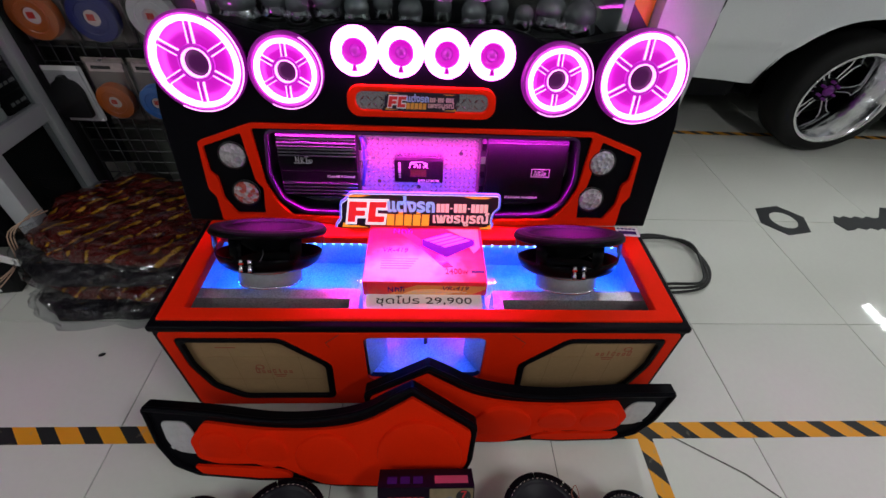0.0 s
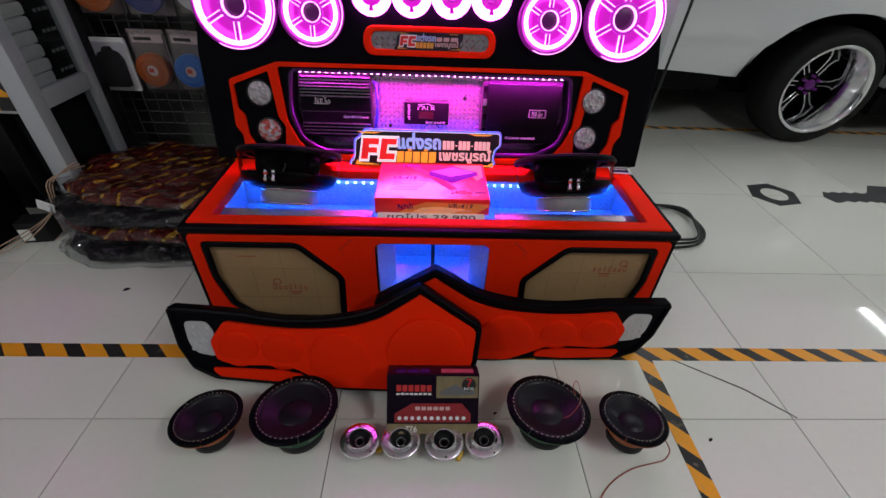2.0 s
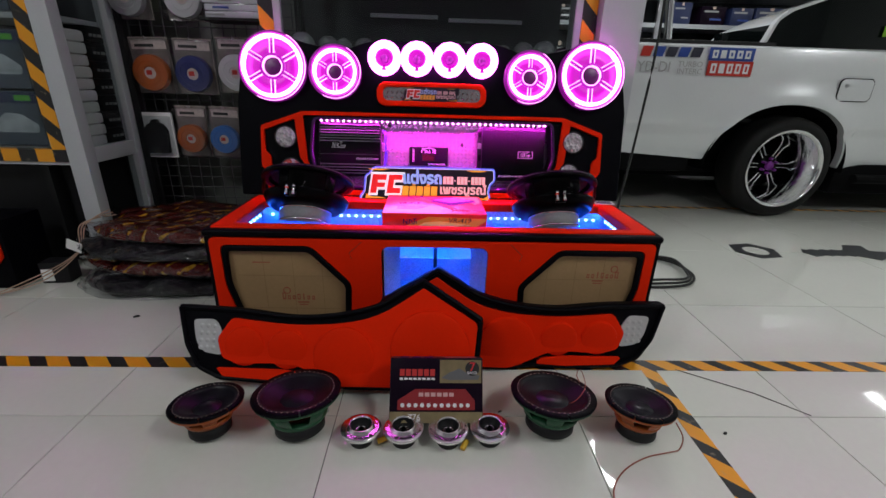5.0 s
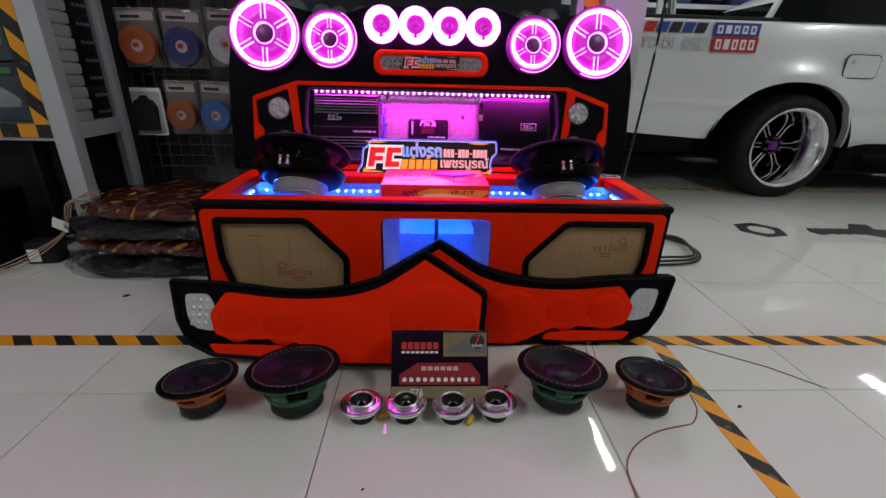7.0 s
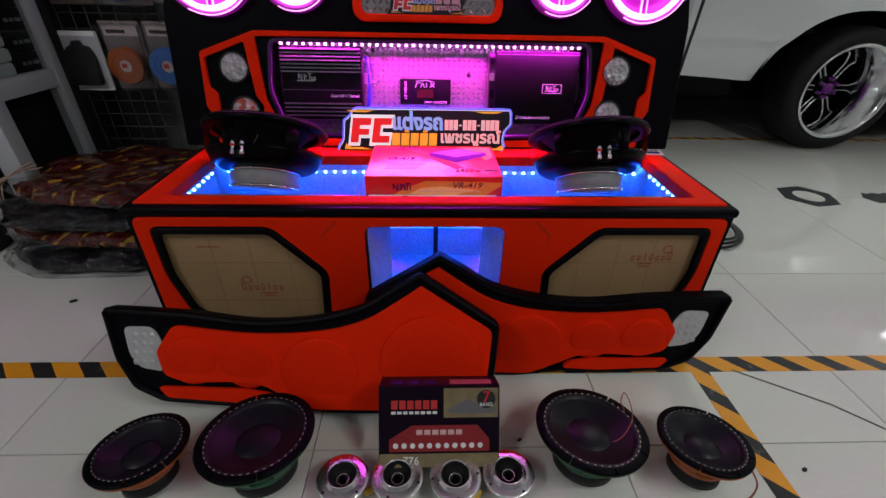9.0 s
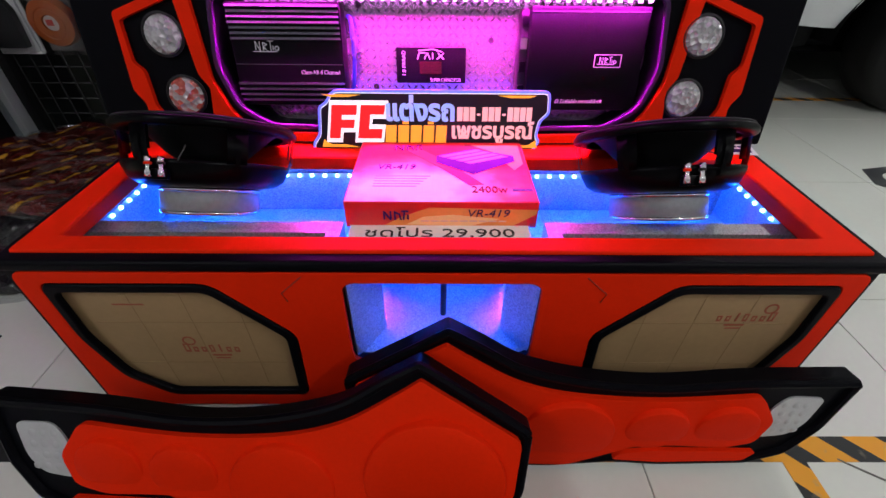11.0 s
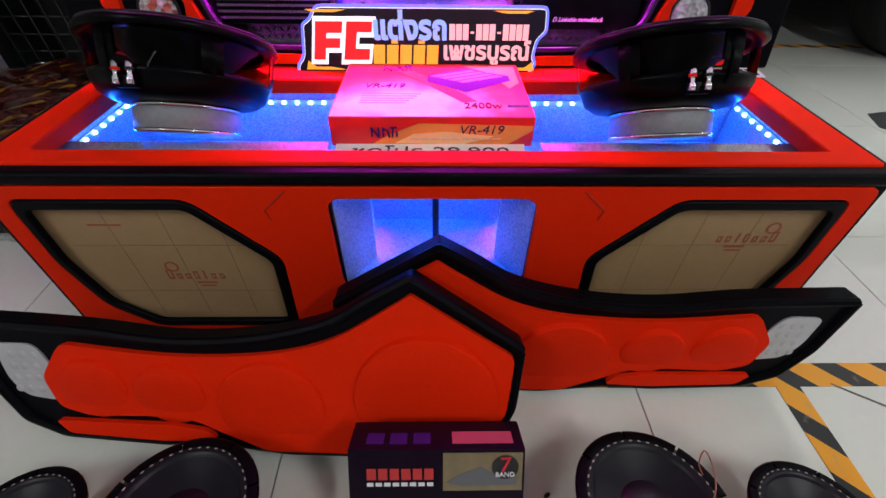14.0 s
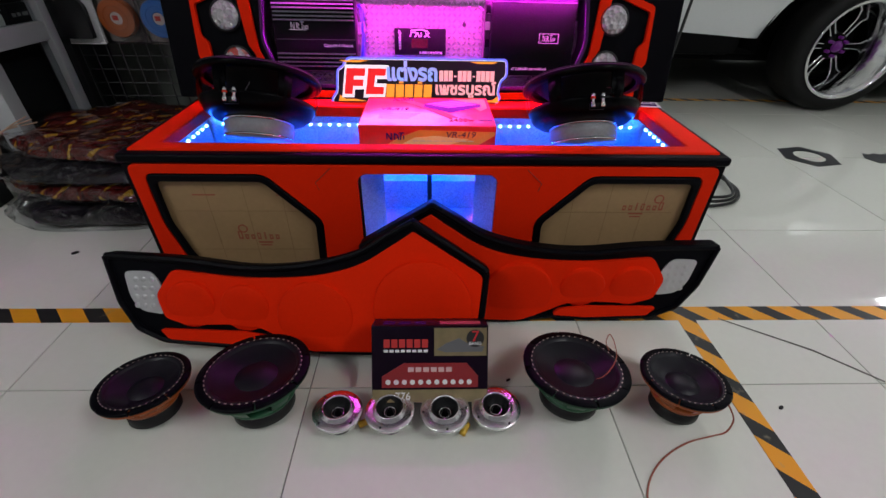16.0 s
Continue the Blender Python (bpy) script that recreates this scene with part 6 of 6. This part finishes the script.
CARDG = surf("grey_card", (0.26, 0.22, 0.20), 0.5, var=0.8, scale=16)
CARDL = surf("pale_label", (0.6, 0.5, 0.47), 0.5, var=0.4, scale=60)
R_OR = surf("orange_strip", (0.42, 0.095, 0.015), 0.35, var=0.15, scale=60)
R_BL = surf("dark_blue_strip", (0.015, 0.022, 0.15), 0.35, var=0.15, scale=60)
R_LB = surf("bright_blue_strip", (0.02, 0.16, 0.55), 0.35, var=0.15, scale=60)
R_GR = surf("grey_strip", (0.33, 0.33, 0.34), 0.35, var=0.2, scale=60)
R_WH = surf("white_strip", (0.62, 0.62, 0.63), 0.35, var=0.1, scale=60)
for x, z, mat, c in ((-1.030, 0.81, R_OR, "orange"), (-0.850, 0.81, R_BL, "dark blue"), (-0.665, 0.82, R_WH, "white"), (-0.905, 0.535, R_OR, "orange"), (-0.757, 0.535, R_LB, "bright blue"), (-0.60, 0.54, R_WH, "white"),
                     (-1.075, 1.10, R_GR, "grey"), (-0.845, 1.10, R_WH, "white")):
    roll_pack(x, z, mat, 0.074 if z > 0.7 else 0.062, 0.165 if z > 0.7 else 0.135, 0.225, c + " strip roll in clear bag on the rack", rng.uniform(-2, 2))
for i in range(5):
    t = thing("flat_packet", pose(-0.60 + rng.uniform(-0.006, 0.006), 0.80, 1.005 + i * 0.026, 0, 0, rng.uniform(-3, 3)), "flat blue and white packet stacked on the rack", "packet", "stack of flat packets")
    part("packet", bbox(-0.13, 0.10, 0.0, 0.12, 0.0, 0.024, cut=0.006), WHITEB, t)
    part("blue_band", bbox(-0.125 + 0.03 * (i % 3), -0.05 + 0.02 * i, -0.001, 0.0, 0.007, 0.015), STB if i % 2 else GREYB, t)
    part("clear_bag", bbox(-0.134, 0.104, -0.006, 0.123, -0.0008, 0.0252, cut=0.004), BAG, t, "clear plastic bag").visible_shadow = False
part("packet_shelf", bbox(-0.75, -0.46, 0.78, 0.93, 0.995, 1.0035), MATTB, wr)
clam = thing("packaged_part", pose(-1.068, 0.905, 0.525), "dark car part in a white clamshell pack hung on the rack", "packaged part")
part("backing_card", plate(rounded(-0.075, 0.075, -0.10, 0.10, 0.008), 0.004), WHITE_C, clam)
part("dark_part", plate(soften([(-0.045, -0.08), (0.045, -0.08), (0.05, 0.02), (0.035, 0.05), (0.015, 0.055), (0.012, 0.07), (-0.012, 0.07), (-0.015, 0.055), (-0.035, 0.05), (-0.05, 0.02)], 0.008), 0.02, y=-0.02), MATTB, clam, bevel=0.004)
part("blister", plate(rounded(-0.068, 0.068, -0.093, 0.085, 0.01), 0.022, y=-0.024), BAG, clam).visible_shadow = False

# ---------------------------------------------------------------- the tall showcase at the corner
tall = thing("corner_showcase", pose(0, 0, 0), "white framed glass showcase edged with striped tape, full of boxed goods", "showcase")
part("corner_post", bbox(-1.225, -1.155, 0.560, 0.615, 0.0, 2.2, cut=0.004), WHITE_P, tall)
part("rear_post", bbox(-1.205, -1.155, 0.865, 0.905, 0.0, 2.2, cut=0.004), WHITE_P, tall)
part("rail", bbox(-1.200, -1.160, 0.615, 0.865, 0.445, 0.505, cut=0.004), WHITE_P, tall)
part("rail", bbox(-1.200, -1.160, 0.615, 0.865, 0.0, 0.07, cut=0.004), WHITE_P, tall)
part("rail", bbox(-1.200, -1.160, 0.615, 0.865, 2.12, 2.2, cut=0.004), WHITE_P, tall)
part("front_rail", bbox(-2.6, -1.225, 0.575, 0.610, 0.44, 0.452, cut=0.003), WHITE_P, tall)
part("striped_rail", bbox(-2.6, -1.228, 0.568, 0.606, 0.453, 0.500), T_RAIL, tall, "rail covered with striped tape")
part("striped_post", bbox(-1.282, -1.230, 0.566, 0.606, 0.501, 2.2), T_POST, tall, "post covered with striped tape")
for nm, b in (("side_glass", (-1.182, -1.178, 0.615, 0.865, 0.505, 2.12)), ("side_glass", (-1.182, -1.178, 0.615, 0.865, 0.07, 0.445)), ("front_glass", (-2.6, -1.284, 0.586, 0.590, 0.502, 2.2))):
    part(nm, bbox(*b), GLASS, tall).visible_shadow = False
for z in (0.50, 0.98, 1.5):
    part("shelf", bbox(-2.6, -1.205, 0.612, 0.90, z - 0.02, z - 0.001), WHITE_P, tall)
part("showcase_back", bbox(-2.6, -1.205, 0.905, 0.925, 0, 2.2), DARKWALL, tall)
# A black block stands in for the shade in the open bottom.
part("dark_opening_block", bbox(-2.6, -1.24, 0.66, 0.90, 0.0, 0.43), MATTB, tall)
part("base_divider", bbox(-1.36, -1.345, 0.60, 0.66, 0.02, 0.43), MATTB, tall)
for i in range(10):
    t = thing("white_packet", pose(-1.262, 0.655, 0.50 + i * 0.044, 0, 0, rng.uniform(-4, 4)), "flat white packet stacked in the showcase", "packet", "stack of white packets")
    part("packet", bbox(-0.07, 0.068, -0.036, 0.105, 0.0, 0.0425, cut=0.012), WHITE_C, t)
for i in range(7):
    t = thing("black_carton", pose(-1.262, 0.775, 0.50 + i * 0.066), "black printed carton stacked in the showcase", "box", "stack of black cartons")
    part("carton_body", bbox(-0.075, 0.068, 0.0, 0.105, 0.0, 0.064, cut=0.002), MATTB, t)
    for k in range(3):
        part("label_bar", bbox(0.068, 0.069, 0.015 + k * 0.022, 0.030 + k * 0.022 + 0.01 * (k == 2), 0.025, 0.036), GREYB, t)
POSTER = surf("printed_car_card", (0.06, 0.08, 0.11), 0.35, var=0.9, scale=14, grain=0.3, gscale=60)
for i in range(4):
    for j in range(3):
        t = thing("headlamp_carton", pose(-1.46 - i * 0.235, 0.640, 0.505 + j * 0.215 if j < 2 else 0.985), "printed headlamp carton standing in the showcase", "box", "headlamp cartons")
        part("carton_body", bbox(-0.11, 0.11, 0, 0.2, 0, 0.205, cut=0.003), POSTER, t)
        part("pale_band", bbox(-0.11, 0.11, -0.001, 0, 0.16, 0.20), DARKB, t)
        part("green_tab", bbox(0.03, 0.09, -0.0015, -0.001, 0.17, 0.19), surf("green_tab_ink", (0.1, 0.45, 0.05), 0.4), t)
        part("car_picture", plate(soften([(-0.095, 0.05), (-0.07, 0.085), (-0.02, 0.125), (0.04, 0.12), (0.095, 0.08), (0.09, 0.05)], 0.01), 0.001, y=-0.0015), surf("silver_ink", (0.42, 0.46, 0.50), 0.35, var=0.7, scale=25), t)
wallb = part("wall_board", bbox(-2.7, -0.3, 1.30, 1.36, 0, CEIL), DARKWALL, None, "dark shop partition full of goods", kind="structure")
wallb["category"] = "wall"

# ---------------------------------------------------------------- the heap of wrapped mats
WRAP = surf("dark_wrapped_mat", (0.010, 0.009, 0.012), 0.35, var=0.6, scale=9, bump=0.6, bscale=22, bdist=0.05, rvar=0.3, spec=0.3)


def film_material():
    """Thin clear crinkled film: see-through, with sharp broken glints."""
    m = glass("crinkled_clear_film", (0.88, 0.88, 0.90), 0.11, 0.10)
    n, l = m.node_tree.nodes, m.node_tree.links
    tc, mp, no, bp = n.new("ShaderNodeTexCoord"), n.new("ShaderNodeMapping"), n.new("ShaderNodeTexNoise"), n.new("ShaderNodeBump")
    mp.inputs["Scale"].default_value = (0.55, 1.0, 1.4)
    no.noise_type = "RIDGED_MULTIFRACTAL"
    no.inputs["Scale"].default_value, no.inputs["Detail"].default_value, no.inputs["Distortion"].default_value = 11.0, 5.0, 0.6
    bp.inputs["Strength"].default_value, bp.inputs["Distance"].default_value = 1.0, 0.06
    l.new(tc.outputs["Object"], mp.inputs["Vector"])
    l.new(mp.outputs[0], no.inputs["Vector"])
    l.new(no.outputs["Fac"], bp.inputs["Height"])
    gl = [k for k in n if k.type == "BSDF_GLOSSY"][0]
    l.new(bp.outputs[0], gl.inputs["Normal"])
    return m


FILM = film_material()


def printed_wrap():
    m = surf("maroon_gold_print", (0.085, 0.008, 0.006), 0.2, var=0.5, scale=7, bump=1.0, bscale=20, bdist=0.08, coat=0.35, spec=0.25)
    n, l = m.node_tree.nodes, m.node_tree.links
    b = n["Principled BSDF"]
    src = b.inputs["Base Color"].links[0].from_socket
    tc, mp, w, no = n.new("ShaderNodeTexCoord"), n.new("ShaderNodeMapping"), n.new("ShaderNodeTexWave"), n.new("ShaderNodeTexNoise")
    mp.inputs["Rotation"].default_value = (0, 0, 0.7)
    l.new(tc.outputs["Object"], mp.inputs["Vector"])
    l.new(mp.outputs[0], w.inputs["Vector"])
    w.inputs["Scale"].default_value, w.inputs["Distortion"].default_value, w.inputs["Detail"].default_value = 5.5, 3.0, 2.0
    l.new(mp.outputs[0], no.inputs["Vector"])
    no.inputs["Scale"].default_value, no.inputs["Detail"].default_value = 28.0, 2.0
    mul = n.new("ShaderNodeMath")
    mul.operation = "MULTIPLY"
    l.new(w.outputs["Fac"], mul.inputs[0])
    l.new(no.outputs["Fac"], mul.inputs[1])
    gt = n.new("ShaderNodeMath")
    gt.operation = "GREATER_THAN"
    gt.inputs[1].default_value = 0.50
    l.new(mul.outputs[0], gt.inputs[0])
    mx = n.new("ShaderNodeMix")
    mx.data_type = "RGBA"
    l.new(gt.outputs[0], mx.inputs[0])
    l.new(src, mx.inputs[6])
    mx.inputs[7].default_value = (0.46, 0.24, 0.015, 1)
    l.new(mx.outputs[2], b.inputs["Base Color"])
    return m


PRINTW = printed_wrap()


def crumpled(cz, rx, ry, rz, seed, amp=1.0):
    """A flat pillow with rounded corners, crumpled at two scales; its foot stays level."""
    bm = bmesh.new()
    rings, seg = 16, 72
    vs = []
    for i in range(rings + 1):
        a = math.pi * (i / rings - 0.5)
        row = []
        for j in range(seg):
            w = 2 * math.pi * j / seg
            ca, sa = abs(math.cos(a)) ** 0.45, math.copysign(abs(math.sin(a)) ** 0.7, math.sin(a))
            k = (abs(math.cos(w)) ** 3 + abs(math.sin(w)) ** 3) ** (-1 / 3)
            p = Vector((rx * ca * k * math.cos(w), ry * ca * k * math.sin(w), rz * sa))
            q = noise.noise(Vector((p.x * 9 + seed, p.y * 9, p.z * 14))) * 0.022 + noise.noise(Vector((p.x * 26, p.y * 26 + seed, p.z * 40))) * 0.010
            q *= amp
            p += Vector((q * ca * math.cos(w) * 1.5, q * ca * math.sin(w) * 1.5, q * (0.9 if sa > -0.8 else 0)))
            row.append(bm.verts.new((p.x, p.y, max(p.z + cz, cz - rz))))
        vs.append(row)
    for a, b in zip(vs, vs[1:]):
        for j in range(seg):
            bm.faces.new([a[j], a[(j + 1) % seg], b[(j + 1) % seg], b[j]])
    bm.faces.new(vs[0][::-1])
    bm.faces.new(vs[-1])
    return bm


def heap_bag(cx, cy, cz, rx, ry, rz, mat, seed, label, turn=0, spread=0.014):
    t = thing("wrapped_mat", pose(cx, cy, 0, 0, 0, turn), label, "packaged mat", "heap of wrapped mats")
    part("mat", crumpled(cz, rx, ry, rz, seed), mat, t)
    film = part("clear_film", crumpled(cz, rx + spread, ry + spread, rz + 0.003, seed, 1.25), FILM, t, "crinkled clear plastic film")
    film.visible_shadow = False


heap_bag(-0.80, 0.50, 0.036, 0.34, 0.215, 0.036, WRAP, 1.0, "dark mat in crumpled clear wrapping at the foot of the heap", 4, 0.035)
heap_bag(-0.78, 0.54, 0.098, 0.36, 0.225, 0.032, PRINTW, 4.0, "maroon and gold printed mat wrapping in the heap", -3)
heap_bag(-0.80, 0.545, 0.155, 0.36, 0.220, 0.030, WRAP, 7.0, "dark mat in crumpled clear wrapping in the heap", 3)
heap_bag(-0.78, 0.60, 0.208, 0.37, 0.235, 0.028, PRINTW, 9.0, "maroon and gold printed mat wrapping on top of the heap", -4)
wt = thing("cord_bundle", pose(0, 0, 0), "thin pale cord with a white tag beside the heap", "cord")
for k in range(3):
    part("cord", tube(curved([(-1.13, 0.575 + 0.015 * k, 0.262 - 0.015 * k), (-1.18 - 0.01 * k, 0.50, 0.22), (-1.20, 0.46 - 0.01 * k, 0.12), (-1.30 - 0.03 * k, 0.36, 0.03), (-1.48, 0.26 - 0.03 * k, 0.004), (-1.70, 0.15, 0.004)], 6), 0.0022, 6), surf("pale_cord", (0.42, 0.28, 0.2), 0.6), wt)
part("tag", bbox(-0.028, 0.028, -0.002, 0.002, -0.022, 0.022), WHITE_C, wt, "white paper tag", pose(-1.19, 0.43, 0.155, 10, 25, 0))
sb = thing("small_carton", pose(-1.287, 0.42, 0, 0, 0, 8), "small black and white carton on the floor", "box")
part("carton_body", bbox(-0.05, 0.05, 0, 0.07, 0, 0.085, cut=0.002), MATTB, sb)
part("label_bar", bbox(-0.045, -0.005, -0.001, 0, 0.01, 0.06), WHITE_C, sb)
ob2 = thing("speaker_box", pose(-1.635, 0.365, 0), "dark speaker box with red trim standing on the floor", "speaker box")
part("body", bbox(-0.25, 0.25, 0.0, 0.18, 0.0, 0.27, cut=0.006), BLACK_V, ob2)
part("trim", plate(soften([(-0.23, 0.06), (0.17, 0.06), (0.235, 0.13), (0.235, 0.235), (-0.23, 0.235)], 0.01), 0.008, [soften([(-0.21, 0.08), (0.16, 0.08), (0.215, 0.14), (0.215, 0.215), (-0.21, 0.215)], 0.01)], y=-0.007), RED_V, ob2, "red vinyl trim")

# crumbs and a crack on the floor
for x, y, r in ((-0.822, 0.165, 0.011), (0.372, -0.292, 0.006), (0.915, -0.365, 0.007), (0.06, -0.57, 0.004)):
    t = thing("crumb", pose(x, y, 0.0, 0, 0, 30 + 90 * r), "small dark scrap lying on the tiles", "debris", "scraps on the floor")
    part("scrap", lathe([(0, 0), (r, 0.0005), (r * 0.8, r * 0.35), (0, r * 0.5)], 9, m=Matrix.Diagonal((1, 0.55, 1, 1))), MATTB, t)
crack = part("floor_crack", plate([(0.925, -0.113), (1.09, -0.2185), (1.183, -0.306), (1.186, -0.304), (1.093, -0.2150), (0.927, -0.1105)], 0.0012), GROUT, None, "thin dark crack across a floor tile", LAYFLAT, kind="structure")
crack["category"] = "crack"

# ---------------------------------------------------------------- floor tiles
tm = bpy.data.meshes.new("tile")
bm = bbox(-TS / 2 + 0.0011, TS / 2 - 0.0011, -TS / 2 + 0.0011, TS / 2 - 0.0011, -0.010, 0.0)
bmesh.ops.bevel(bm, geom=[e for e in bm.edges if all(v.co.z > -0.001 for v in e.verts)], offset=0.0007, segments=1, affect="EDGES")
bm.to_mesh(tm)
bm.free()
tm.materials.append(TILE)
i0, i1 = math.floor((X0 - TX) / TS), math.ceil((X1 - TX) / TS)
j0, j1 = math.floor((Y0 - TY) / TS), math.ceil((Y1 - TY) / TS)
for i in range(i0, i1):
    for j in range(j0, j1):
        x, y = TX + (i + 0.5) * TS, TY + (j + 0.5) * TS
        if X0 + 0.2 < x < X1 - 0.2 and Y0 + 0.2 < y < Y1 - 0.2:
            ob = new("tile", tm)
            ob.parent = floor
            ob.location = (x, y, 0.0)
